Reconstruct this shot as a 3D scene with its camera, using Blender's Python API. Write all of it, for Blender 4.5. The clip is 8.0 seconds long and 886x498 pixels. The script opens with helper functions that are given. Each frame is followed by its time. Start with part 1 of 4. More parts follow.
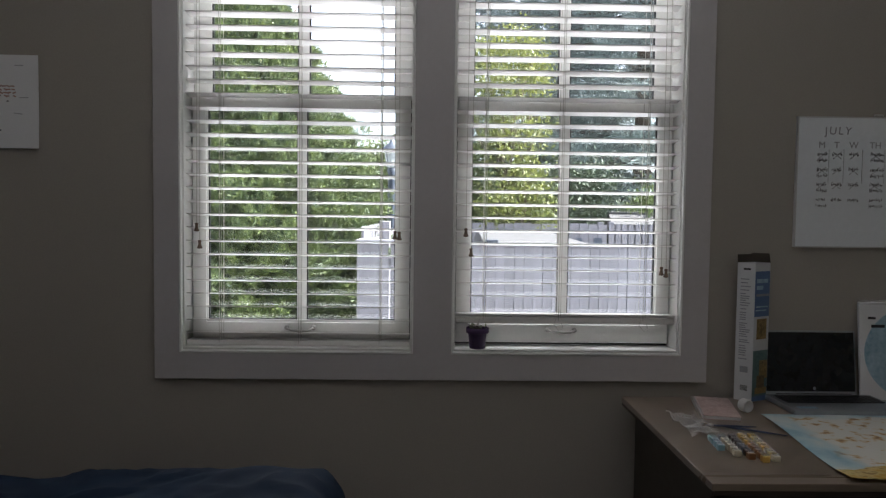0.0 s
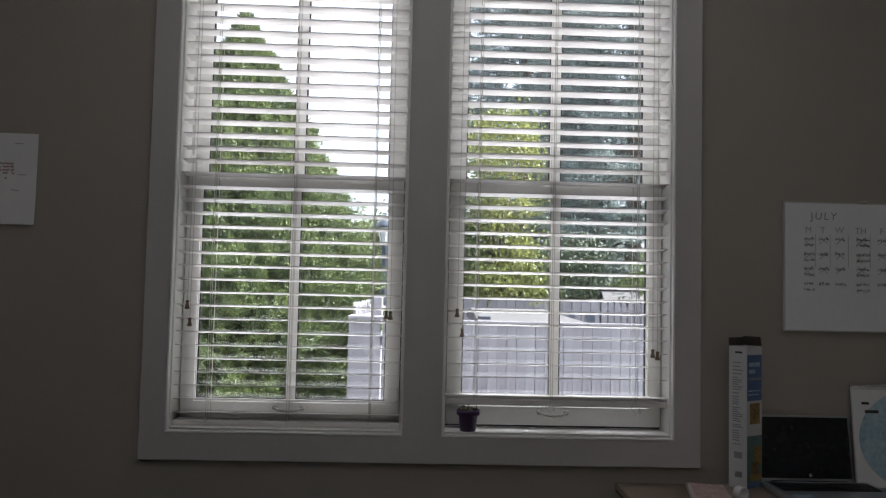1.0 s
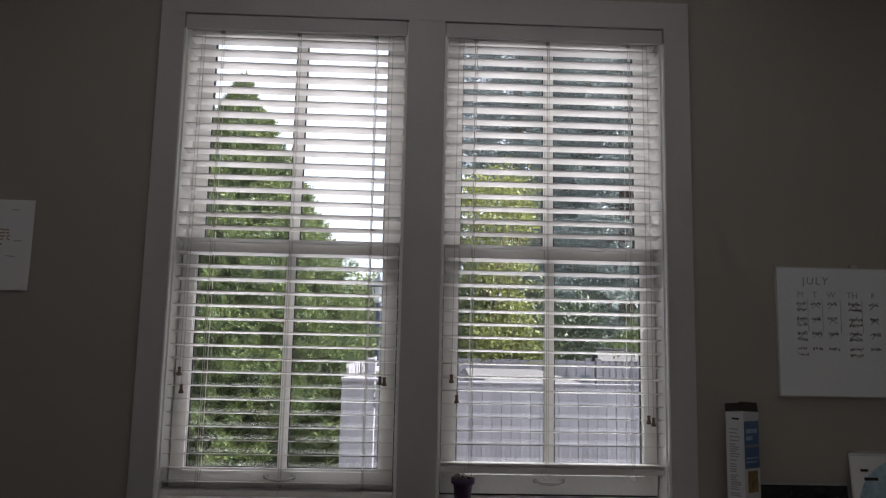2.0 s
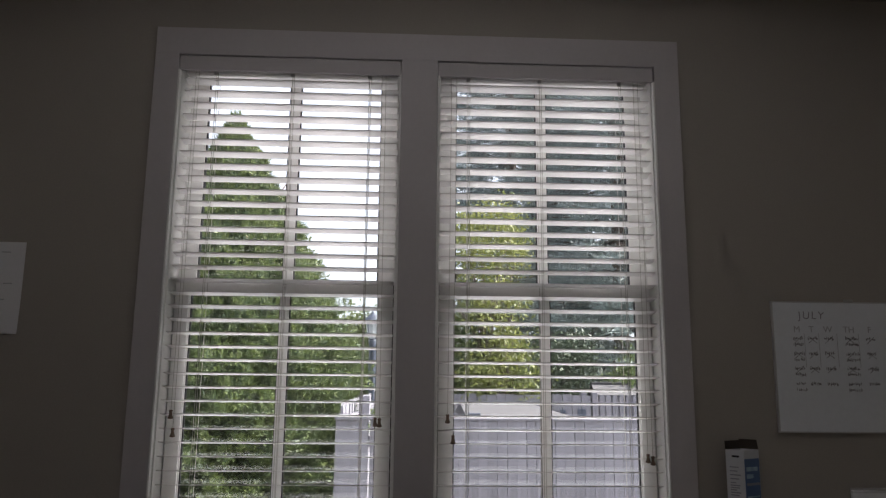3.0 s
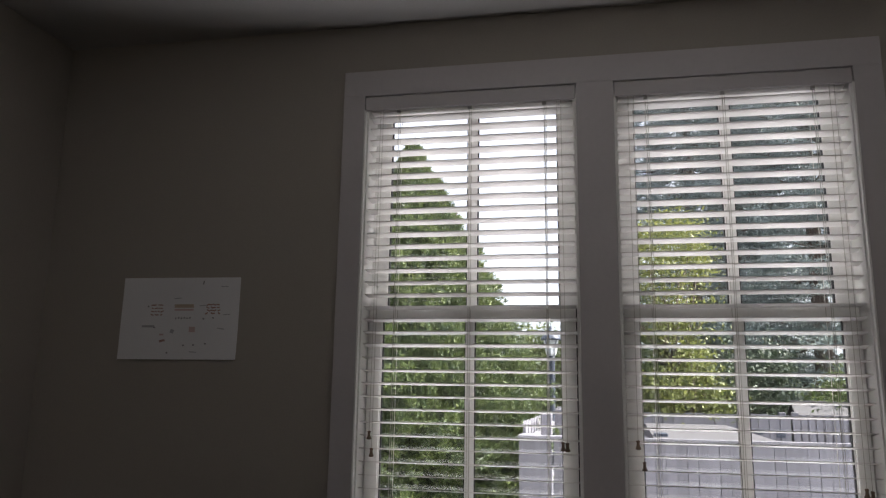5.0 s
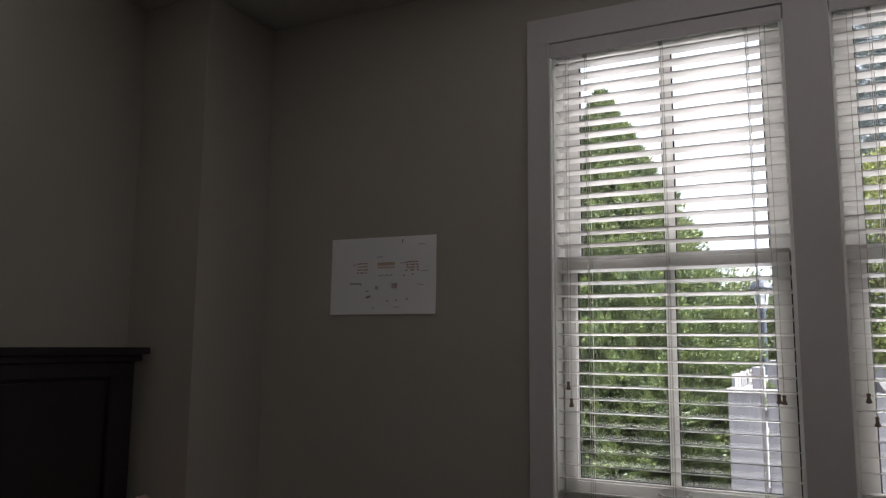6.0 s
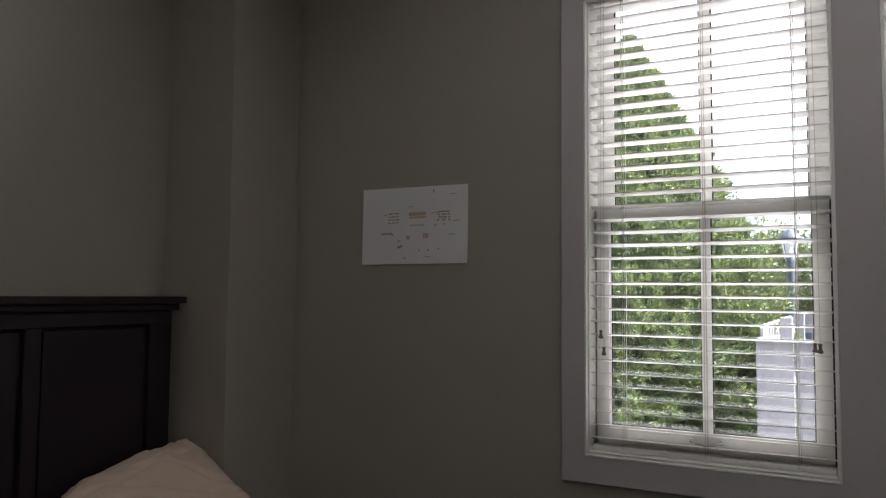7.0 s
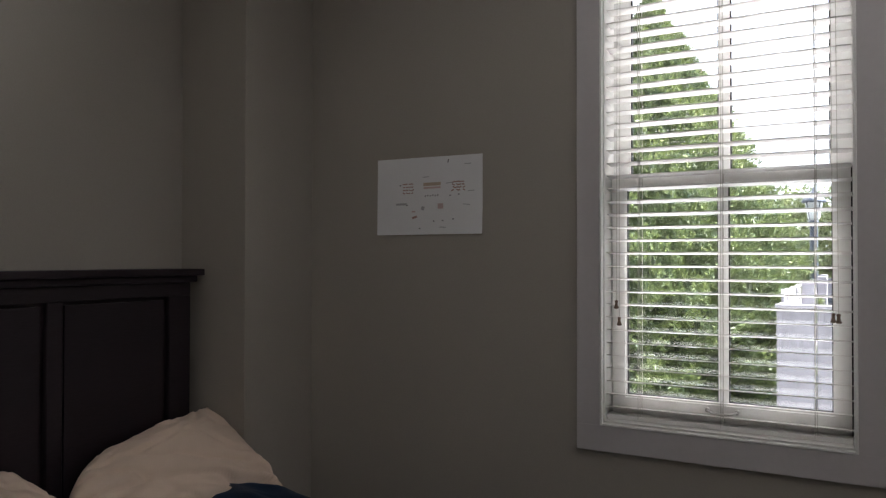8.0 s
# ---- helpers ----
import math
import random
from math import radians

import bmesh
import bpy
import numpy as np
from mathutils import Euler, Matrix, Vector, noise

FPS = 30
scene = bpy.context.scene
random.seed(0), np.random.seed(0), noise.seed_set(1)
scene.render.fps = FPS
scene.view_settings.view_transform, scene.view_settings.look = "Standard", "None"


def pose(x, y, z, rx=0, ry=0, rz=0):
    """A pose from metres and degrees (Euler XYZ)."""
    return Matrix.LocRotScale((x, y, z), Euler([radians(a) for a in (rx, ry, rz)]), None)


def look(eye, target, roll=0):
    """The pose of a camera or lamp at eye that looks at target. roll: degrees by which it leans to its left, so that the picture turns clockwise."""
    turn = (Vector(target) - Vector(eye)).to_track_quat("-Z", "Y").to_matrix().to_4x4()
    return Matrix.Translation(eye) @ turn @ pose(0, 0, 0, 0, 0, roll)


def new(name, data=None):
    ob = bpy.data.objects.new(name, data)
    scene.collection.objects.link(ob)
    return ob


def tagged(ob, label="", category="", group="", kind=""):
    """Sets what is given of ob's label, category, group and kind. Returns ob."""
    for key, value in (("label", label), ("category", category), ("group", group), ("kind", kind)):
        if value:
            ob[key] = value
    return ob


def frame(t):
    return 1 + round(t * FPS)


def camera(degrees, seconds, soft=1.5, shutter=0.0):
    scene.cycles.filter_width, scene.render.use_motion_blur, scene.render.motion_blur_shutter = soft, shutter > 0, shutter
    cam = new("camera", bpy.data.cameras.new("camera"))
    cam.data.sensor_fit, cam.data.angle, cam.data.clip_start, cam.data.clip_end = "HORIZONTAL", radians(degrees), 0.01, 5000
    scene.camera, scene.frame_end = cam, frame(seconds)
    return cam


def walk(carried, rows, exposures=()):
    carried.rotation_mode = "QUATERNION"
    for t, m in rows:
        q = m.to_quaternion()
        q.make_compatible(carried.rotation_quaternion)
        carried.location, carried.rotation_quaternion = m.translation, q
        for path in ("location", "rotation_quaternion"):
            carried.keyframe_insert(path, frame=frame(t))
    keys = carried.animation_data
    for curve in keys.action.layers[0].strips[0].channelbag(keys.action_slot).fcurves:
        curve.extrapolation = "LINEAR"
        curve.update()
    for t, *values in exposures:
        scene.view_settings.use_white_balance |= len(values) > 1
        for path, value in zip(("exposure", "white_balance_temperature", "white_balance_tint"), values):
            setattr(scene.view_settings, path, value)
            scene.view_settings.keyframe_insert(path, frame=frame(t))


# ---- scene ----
cam = camera(62.1, 8.0, 1.25)
PATH = [
    (0, (-0.02, -2.451, 1.359), (0.021, -0.454, 1.258), 0.7),
    (0.5, (-0.024, -2.453, 1.364), (0.026, -0.454, 1.359), 1.0),
    (1, (-0.015, -2.458, 1.378), (0.041, -0.461, 1.479), 1.3),
    (1.5, (-0.013, -2.464, 1.407), (0.049, -0.472, 1.582), 1.3),
    (2, (-0.017, -2.469, 1.403), (0.052, -0.487, 1.66), 1.2),
    (3.5, (-0.021, -2.454, 1.43), (0.068, -0.491, 1.8), 0.4),
    (4, (-0.02, -2.452, 1.436), (0.069, -0.493, 1.828), 0.4),
    (4.5, (-0.027, -2.467, 1.428), (-0.057, -0.509, 1.835), 0.5),
    (5, (-0.047, -2.497, 1.448), (-0.426, -0.57, 1.829), 0.9),
    (5.2, (-0.045, -2.499, 1.449), (-0.586, -0.609, 1.814), 0.9),
    (6.3, (-0.06, -2.482, 1.432), (-0.965, -0.711, 1.641), 0.4),
    (6.5, (-0.069, -2.483, 1.433), (-0.983, -0.713, 1.613), 0.4),
    (7, (-0.085, -2.5, 1.427), (-1.015, -0.734, 1.553), 0.5),
    (7.5, (-0.08, -2.489, 1.445), (-1.038, -0.735, 1.511), 0.3),
    (8, (-0.069, -2.487, 1.452), (-1.049, -0.743, 1.48), 0.1),
]
EXPOSURES = [(0.0, 2.6, 6050, 11), (1.5, 2.17, 6150, 14), (3.5, 1.93, 6300, 16), (4.5, 1.95, 6300, 16), (5.2, 2.05, 6350, 15), (6.5, 2.58, 6300, 13), (8.0, 3.03, 6250, 13)]
walk(cam, [(t, look(eye, target, roll)) for t, eye, target, roll in PATH], EXPOSURES)

# ---- light ----
SUN_AZ, SUN_EL = 87.0, 46.0     # degrees: azimuth from +y towards +x, elevation
world = bpy.data.worlds.new("sky")
scene.world = world
world.use_nodes = True
wn = world.node_tree
wn.nodes.clear()
sky = wn.nodes.new("ShaderNodeTexSky")
sky.sky_type = "NISHITA"
sky.sun_disc = False
sky.sun_elevation, sky.sun_rotation = radians(SUN_EL), radians(SUN_AZ)
sky.dust_density, sky.air_density, sky.ozone_density = 4.0, 1.2, 1.0
veil = wn.nodes.new("ShaderNodeMix")       # thin white cloud over the blue
veil.data_type = "RGBA"
veil.inputs[0].default_value = 0.65
veil.inputs[7].default_value = (9.0, 9.3, 10.0, 1)
back = wn.nodes.new("ShaderNodeBackground")
back.inputs["Strength"].default_value = 0.06
wout = wn.nodes.new("ShaderNodeOutputWorld")
wn.links.new(sky.outputs[0], veil.inputs[6])
wn.links.new(veil.outputs[2], back.inputs["Color"])
wn.links.new(back.outputs[0], wout.inputs["Surface"])

sun_data = bpy.data.lights.new("sun", "SUN")
sun_data.energy, sun_data.angle, sun_data.color = 5.0, radians(3.0), (1.0, 0.95, 0.86)
sun = new("sun", sun_data)
az, el = radians(SUN_AZ), radians(SUN_EL)
sun.matrix_world = look((0, 0, 0), (-math.sin(az) * math.cos(el), -math.cos(az) * math.cos(el), -math.sin(el)))

# added area lamps: daylight from the yard below and the sky above, room fill at each sill
def daylight(name, eye, aim, width, depth, power, spread=180):
    day = bpy.data.lights.new(name, "AREA")
    day.shape, day.size, day.size_y = "RECTANGLE", width, depth
    day.energy, day.color, day.spread = power, (1.0, 0.985, 0.97), radians(spread)
    new(name, day).matrix_world = look(eye, aim)


daylight("yard_daylight", (0, 2.1, -0.15), (0, 0.0, 1.30), 6.0, 1.0, 27.0)
daylight("sky_daylight", (0, 2.2, 4.9), (0, 0.0, 1.20), 6.0, 1.4, 74.0)
# thin strips added on the sills, standing in for daylight the slats throw inward
daylight("sill_fill", (-0.452, -0.012, 0.912), (-0.452, -0.80, 1.58), 0.62, 0.012, 3.0, 105)
daylight("sill_fill", (0.500, -0.012, 0.912), (0.500, -0.80, 1.58), 0.50, 0.012, 3.3, 105)


# ---- materials ----
def nodes_of(name):
    m = bpy.data.materials.new(name)
    m.use_nodes = True
    nt = m.node_tree
    return m, nt, nt.nodes["Principled BSDF"]


def mat(name, colour, rough=0.6, vary=0.12, scale=6.0, fine=90.0, bump=0.1, metal=0.0, stretch=(1, 1, 1), spec=0.5,
        tint=None, island=0.0, obrand=0.0, sheen=0.0, coords="Object"):
    """Principled surface whose colour varies at two scales, with fine relief."""
    m, nt, b = nodes_of(name)
    L, N = nt.links.new, nt.nodes.new
    tc = N("ShaderNodeTexCoord")
    mp = N("ShaderNodeMapping")
    mp.inputs["Scale"].default_value = stretch
    L(tc.outputs[coords], mp.inputs["Vector"])
    n1, n2 = N("ShaderNodeTexNoise"), N("ShaderNodeTexNoise")
    n1.inputs["Scale"].default_value, n1.inputs["Detail"].default_value = scale, 5
    n2.inputs["Scale"].default_value, n2.inputs["Detail"].default_value = fine, 4
    L(mp.outputs[0], n1.inputs["Vector"])
    L(mp.outputs[0], n2.inputs["Vector"])
    add = N("ShaderNodeMath")
    add.operation = "ADD"
    L(n1.outputs[0], add.inputs[0])
    L(n2.outputs[0], add.inputs[1])
    last = add.outputs[0]
    for amount, node, out in ((island, "ShaderNodeNewGeometry", "Random Per Island"), (obrand, "ShaderNodeObjectInfo", "Random")):
        if amount:
            src = N(node)
            ma = N("ShaderNodeMath")
            ma.operation = "MULTIPLY_ADD"
            ma.inputs[1].default_value = amount
            L(src.outputs[out], ma.inputs[0])
            L(last, ma.inputs[2])
            sub = N("ShaderNodeMath")
            sub.operation = "SUBTRACT"
            sub.inputs[1].default_value = amount / 2
            L(ma.outputs[0], sub.inputs[0])
            last = sub.outputs[0]
    ramp = N("ShaderNodeMapRange")
    ramp.inputs["From Min"].default_value, ramp.inputs["From Max"].default_value = 0.6, 1.4
    L(last, ramp.inputs["Value"])
    mix = N("ShaderNodeMix")
    mix.data_type = "RGBA"
    hi = tint or tuple(min(1, c * (1 + vary)) for c in colour)
    mix.inputs[6].default_value = (*[c * (1 - vary) for c in colour], 1)
    mix.inputs[7].default_value = (*hi, 1)
    L(ramp.outputs[0], mix.inputs[0])
    L(mix.outputs[2], b.inputs["Base Color"])
    rr = N("ShaderNodeMapRange")
    rr.inputs["To Min"].default_value, rr.inputs["To Max"].default_value = max(0.02, rough - 0.08), min(1, rough + 0.08)
    L(n1.outputs[0], rr.inputs["Value"])
    L(rr.outputs[0], b.inputs["Roughness"])
    b.inputs["Metallic"].default_value = metal
    b.inputs["Specular IOR Level"].default_value = spec
    b.inputs["Sheen Weight"].default_value = sheen
    if bump:
        bp = N("ShaderNodeBump")
        bp.inputs["Strength"].default_value, bp.inputs["Distance"].default_value = bump, 0.003
        L(n2.outputs[0], bp.inputs["Height"])
        L(bp.outputs[0], b.inputs["Normal"])
    return m


def leaf_mat(name, dark, light, scale=1.5, trans=0.35):
    """Foliage: diffuse and translucent, from dark to light by leaf and by patch."""
    m, nt, b = nodes_of(name)
    nt.nodes.remove(b)
    L, N = nt.links.new, nt.nodes.new
    geo, tc, nz = N("ShaderNodeNewGeometry"), N("ShaderNodeTexCoord"), N("ShaderNodeTexNoise")
    nz.inputs["Scale"].default_value, nz.inputs["Detail"].default_value = scale, 4
    L(tc.outputs["Object"], nz.inputs["Vector"])
    ma = N("ShaderNodeMath")
    ma.operation = "MULTIPLY_ADD"
    ma.inputs[1].default_value = 0.5
    L(geo.outputs["Random Per Island"], ma.inputs[0])
    L(nz.outputs[0], ma.inputs[2])
    mr = N("ShaderNodeMapRange")
    mr.inputs["From Min"].default_value, mr.inputs["From Max"].default_value = 0.4, 1.15
    L(ma.outputs[0], mr.inputs["Value"])
    mix = N("ShaderNodeMix")
    mix.data_type = "RGBA"
    mix.inputs[6].default_value, mix.inputs[7].default_value = (*dark, 1), (*light, 1)
    L(mr.outputs[0], mix.inputs[0])
    pr, tr, ms, out = N("ShaderNodeBsdfPrincipled"), N("ShaderNodeBsdfTranslucent"), N("ShaderNodeMixShader"), nt.nodes["Material Output"]
    pr.inputs["Roughness"].default_value = 0.55
    L(mix.outputs[2], pr.inputs["Base Color"])
    L(mix.outputs[2], tr.inputs["Color"])
    ms.inputs[0].default_value = trans
    L(pr.outputs[0], ms.inputs[1])
    L(tr.outputs[0], ms.inputs[2])
    L(ms.outputs[0], out.inputs["Surface"])
    return m


def glass_mat(name, tint=(0.97, 0.985, 0.98)):
    m, nt, b = nodes_of(name)
    nt.nodes.remove(b)
    L, N = nt.links.new, nt.nodes.new
    fr, tr, gl, ms = N("ShaderNodeFresnel"), N("ShaderNodeBsdfTransparent"), N("ShaderNodeBsdfGlossy"), N("ShaderNodeMixShader")
    fr.inputs["IOR"].default_value = 1.65
    tr.inputs["Color"].default_value = (*tint, 1)
    gl.inputs["Roughness"].default_value = 0.0
    L(fr.outputs[0], ms.inputs[0])
    L(tr.outputs[0], ms.inputs[1])
    L(gl.outputs[0], ms.inputs[2])
    L(ms.outputs[0], nt.nodes["Material Output"].inputs["Surface"])
    return m


M_WALL = mat("greige_paint", (0.378, 0.350, 0.304), 0.75, 0.05, 1.2, 160, 0.12)
M_ABSORB = mat("dark_bounce_absorber", (0.07, 0.068, 0.066), 0.8, 0.2, 4, 60, 0.3)
M_CEIL = mat("ceiling_paint", (0.44, 0.43, 0.415), 0.85, 0.04, 2, 120, 0.3)
M_TRIM = mat("trim_paint", (0.54, 0.512, 0.515), 0.45, 0.03, 3, 60, 0.04)
M_VINYL = mat("white_vinyl", (0.90, 0.895, 0.87), 0.35, 0.03, 4, 80, 0.03)
M_SLAT = mat("slat_white", (0.80, 0.78, 0.755), 0.45, 0.03, 3, 60, 0.05, stretch=(0.2, 1, 1), obrand=0.15)
M_CORD = mat("cord_white", (0.56, 0.54, 0.50), 0.8, 0.05, 20, 300, 0.2)
M_WOOD = mat("tassel_wood", (0.16, 0.105, 0.07), 0.5, 0.25, 30, 200, 0.1, stretch=(1, 1, 0.2))
M_GASKET = mat("black_gasket", (0.03, 0.03, 0.03), 0.6, 0.2, 20, 100, 0.05)
M_GLASS = glass_mat("window_glass")
M_METAL = mat("brushed_nickel", (0.55, 0.54, 0.52), 0.32, 0.06, 30, 200, 0.04, metal=1.0)
M_PAPER = mat("white_paper", (0.80, 0.80, 0.81), 0.8, 0.03, 5, 200, 0.1)
M_BOARD = mat("whiteboard_film", (0.82, 0.85, 0.88), 0.25, 0.03, 3, 60, 0.02)
M_BOARD_EDGE = mat("board_edge", (0.55, 0.55, 0.55), 0.4, 0.05, 10, 90, 0.05)
M_INK_SOFT = mat("worn_marker", (0.21, 0.205, 0.215), 0.6, 0.5, 90, 300, 0)
M_INK_FAINT = mat("faint_marker", (0.33, 0.33, 0.35), 0.6, 0.4, 90, 300, 0)
M_INK_RED = mat("faded_red_ink", (0.42, 0.27, 0.24), 0.7, 0.3, 60, 300, 0)
M_INK_TAN = mat("tan_wash", (0.52, 0.42, 0.33), 0.7, 0.2, 40, 300, 0)
M_INK_PINK = mat("pink_wash", (0.62, 0.47, 0.46), 0.7, 0.1, 40, 300, 0)
M_INK_GREY = mat("grey_pencil", (0.45, 0.45, 0.47), 0.7, 0.1, 40, 300, 0)
M_DESK = mat("desk_laminate", (0.225, 0.180, 0.138), 0.30, 0.14, 3, 60, 0.06, stretch=(0.35, 5, 5))
M_DESK_DARK = mat("desk_dark_wood", (0.05, 0.038, 0.03), 0.5, 0.2, 4, 60, 0.08, stretch=(0.4, 5, 5))
M_ESPRESSO = mat("espresso_wood", (0.022, 0.015, 0.020), 0.5, 0.3, 3, 70, 0.08, spec=0.3, stretch=(3, 0.35, 3))
M_NAVY = mat("navy_blanket", (0.007, 0.021, 0.050), 0.62, 0.3, 4, 400, 0.35, spec=0.3)
M_SHEET = mat("mattress_cover", (0.35, 0.33, 0.31), 0.9, 0.06, 6, 200, 0.3)
M_PILLOW = mat("beige_cotton", (0.74, 0.59, 0.475), 0.85, 0.05, 8, 500, 0.25)
M_CARPET = mat("floor_carpet", (0.15, 0.135, 0.12), 0.95, 0.2, 5, 350, 0.8)
M_PURPLE = mat("purple_paint_pot", (0.075, 0.04, 0.115), 0.5, 0.2, 25, 160, 0.1)
M_SOIL = mat("potting_soil", (0.06, 0.045, 0.03), 0.95, 0.4, 60, 200, 0.8)
M_SEEDLING = leaf_mat("seedling_green", (0.2, 0.26, 0.12), (0.55, 0.56, 0.42), 30)
M_LAPTOP = mat("laptop_silver", (0.36, 0.38, 0.40), 0.38, 0.05, 10, 200, 0.03, metal=0.6)
M_BLACK = mat("black_plastic", (0.012, 0.012, 0.014), 0.35, 0.2, 20, 200, 0.03)
M_SCREEN = mat("black_screen", (0.012, 0.015, 0.017), 0.09, 0.1, 4, 40, 0.0)
M_BOX_WHITE = mat("box_white_card", (0.62, 0.63, 0.65), 0.5, 0.04, 10, 150, 0.05)
M_BOX_BLUE = mat("box_blue_print", (0.10, 0.17, 0.34), 0.42, 0.1, 10, 150, 0.03)
M_BOX_INNER = mat("box_inner_card", (0.10, 0.085, 0.07), 0.8, 0.1, 10, 150, 0.1)
M_TEAL = mat("print_teal", (0.08, 0.17, 0.20), 0.45, 0.35, 18, 90, 0.03, tint=(0.16, 0.26, 0.24))
M_GOLD = mat("print_gold", (0.26, 0.16, 0.05), 0.45, 0.6, 35, 140, 0.03, tint=(0.45, 0.31, 0.12))
M_BROWN = mat("print_brown", (0.13, 0.08, 0.04), 0.45, 0.6, 30, 140, 0.03, tint=(0.3, 0.2, 0.09))
M_TEXT = mat("grey_print", (0.30, 0.31, 0.34), 0.6, 0.05, 10, 100, 0)
M_PALE_BLUE = mat("watery_blue_wash", (0.24, 0.45, 0.60), 0.7, 0.25, 9, 60, 0.08, tint=(0.55, 0.69, 0.76))
M_PINKCARD = mat("pink_print_packet", (0.50, 0.29, 0.27), 0.35, 0.3, 25, 90, 0.05, tint=(0.68, 0.56, 0.52))
M_BRUSH = mat("blue_brush_handle", (0.03, 0.05, 0.12), 0.3, 0.1, 20, 100, 0)
M_WHITE = mat("white_plastic", (0.75, 0.75, 0.75), 0.35, 0.03, 10, 100, 0.02)
M_GROUND = mat("pale_bounce_ground", (0.25, 0.243, 0.23), 0.9, 0.12, 0.8, 25, 0.3)
M_FENCE = mat("weathered_white_board", (0.235, 0.220, 0.248), 0.75, 0.35, 5, 40, 0.25, stretch=(5, 5, 0.4), obrand=0.25)
M_ROOF = mat("pale_shed_roof", (0.105, 0.097, 0.103), 0.7, 0.1, 3, 50, 0.15)
M_LAMP = mat("lamp_post_paint", (0.06, 0.07, 0.10), 0.5, 0.15, 10, 80, 0.05)
M_BARK = mat("grey_brown_bark", (0.10, 0.075, 0.06), 0.9, 0.35, 8, 40, 0.8, stretch=(3, 3, 0.5))
M_CEDAR = leaf_mat("cedar_foliage", (0.044, 0.072, 0.046), (0.178, 0.215, 0.062), 5.0, 0.25)
M_SPRUCE = leaf_mat("blue_spruce_needles", (0.085, 0.115, 0.112), (0.33, 0.38, 0.37), 1.2, 0.15)
M_FIR = leaf_mat("dark_fir_needles", (0.035, 0.052, 0.034), (0.11, 0.14, 0.08), 1.2, 0.15)
M_LIME = leaf_mat("yellow_green_leaves", (0.085, 0.110, 0.034), (0.27, 0.28, 0.080), 1.2, 0.4)
M_PALE = leaf_mat("pale_green_leaves", (0.09, 0.12, 0.05), (0.30, 0.33, 0.15), 1.2, 0.4)
M_LEAF = leaf_mat("mid_green_leaves", (0.04, 0.065, 0.022), (0.16, 0.20, 0.07), 1.2, 0.4)


def painting_mat():
    """A half-finished painting: blue wash, bare cream middle with ochre dabs, a gold band at one edge."""
    m, nt, b = nodes_of("painted_canvas_sheet")
    L, N = nt.links.new, nt.nodes.new
    tc = N("ShaderNodeTexCoord")
    n1, n2 = N("ShaderNodeTexNoise"), N("ShaderNodeTexNoise")
    n1.inputs["Scale"].default_value, n1.inputs["Detail"].default_value = 7, 6
    n2.inputs["Scale"].default_value, n2.inputs["Detail"].default_value = 34, 6
    L(tc.outputs["Object"], n1.inputs["Vector"])
    L(tc.outputs["Object"], n2.inputs["Vector"])
    sep = N("ShaderNodeSeparateXYZ")
    L(tc.outputs["Object"], sep.inputs[0])

    def ramp(sock, pairs):
        r = N("ShaderNodeValToRGB")
        els = r.color_ramp.elements
        while len(els) < len(pairs):
            els.new(0.5)
        for e, (p, c) in zip(els, pairs):
            e.position, e.color = p, (*c, 1)
        L(sock, r.inputs[0])
        return r.outputs[0]

    def mathn(op, a, bb):
        n = N("ShaderNodeMath")
        n.operation = op
        for k, v in enumerate((a, bb)):
            if isinstance(v, (int, float)):
                n.inputs[k].default_value = v
            else:
                L(v, n.inputs[k])
        return n.outputs[0]

    blue = ramp(n1.outputs[0], [(0.35, (0.20, 0.40, 0.52)), (0.5, (0.45, 0.60, 0.64)), (0.65, (0.62, 0.68, 0.66))])
    n3 = N("ShaderNodeTexNoise")
    n3.inputs["Scale"].default_value, n3.inputs["Detail"].default_value = 11, 3
    L(tc.outputs["Object"], n3.inputs["Vector"])
    dabs = mathn("ADD", mathn("MULTIPLY", n2.outputs[0], 0.62), mathn("MULTIPLY", n3.outputs[0], 0.44))
    cream = ramp(dabs, [(0.56, (0.74, 0.72, 0.66)), (0.60, (0.68, 0.58, 0.42)), (0.64, (0.52, 0.32, 0.12)), (0.68, (0.28, 0.16, 0.08))])
    # middle of the sheet is cream; the sheet's own x runs 0 to 0.8, y -0.56 to 0
    dx = mathn("ABSOLUTE", mathn("SUBTRACT", sep.outputs[0], 0.34), 0.0)
    dy = mathn("ABSOLUTE", mathn("ADD", sep.outputs[1], 0.24), 0.0)
    dist = mathn("ADD", mathn("MAXIMUM", mathn("MULTIPLY", dx, 1.0), mathn("MULTIPLY", dy, 1.35)), mathn("MULTIPLY", n1.outputs[0], 0.16))
    msk = N("ShaderNodeMapRange")
    msk.inputs["From Min"].default_value, msk.inputs["From Max"].default_value = 0.345, 0.385
    L(dist, msk.inputs["Value"])
    mx = N("ShaderNodeMix")
    mx.data_type = "RGBA"
    L(msk.outputs[0], mx.inputs[0])
    L(cream, mx.inputs[6])
    L(blue, mx.inputs[7])
    gold = ramp(n2.outputs[0], [(0.4, (0.55, 0.34, 0.06)), (0.55, (0.66, 0.52, 0.22)), (0.62, (0.35, 0.22, 0.05))])
    gm = N("ShaderNodeMapRange")
    gm.inputs["From Min"].default_value, gm.inputs["From Max"].default_value = 0.405, 0.412
    L(mathn("ADD", mathn("MULTIPLY", sep.outputs[1], -1.0), mathn("MULTIPLY", n1.outputs[0], -0.12)), gm.inputs["Value"])
    mx2 = N("ShaderNodeMix")
    mx2.data_type = "RGBA"
    L(gm.outputs[0], mx2.inputs[0])
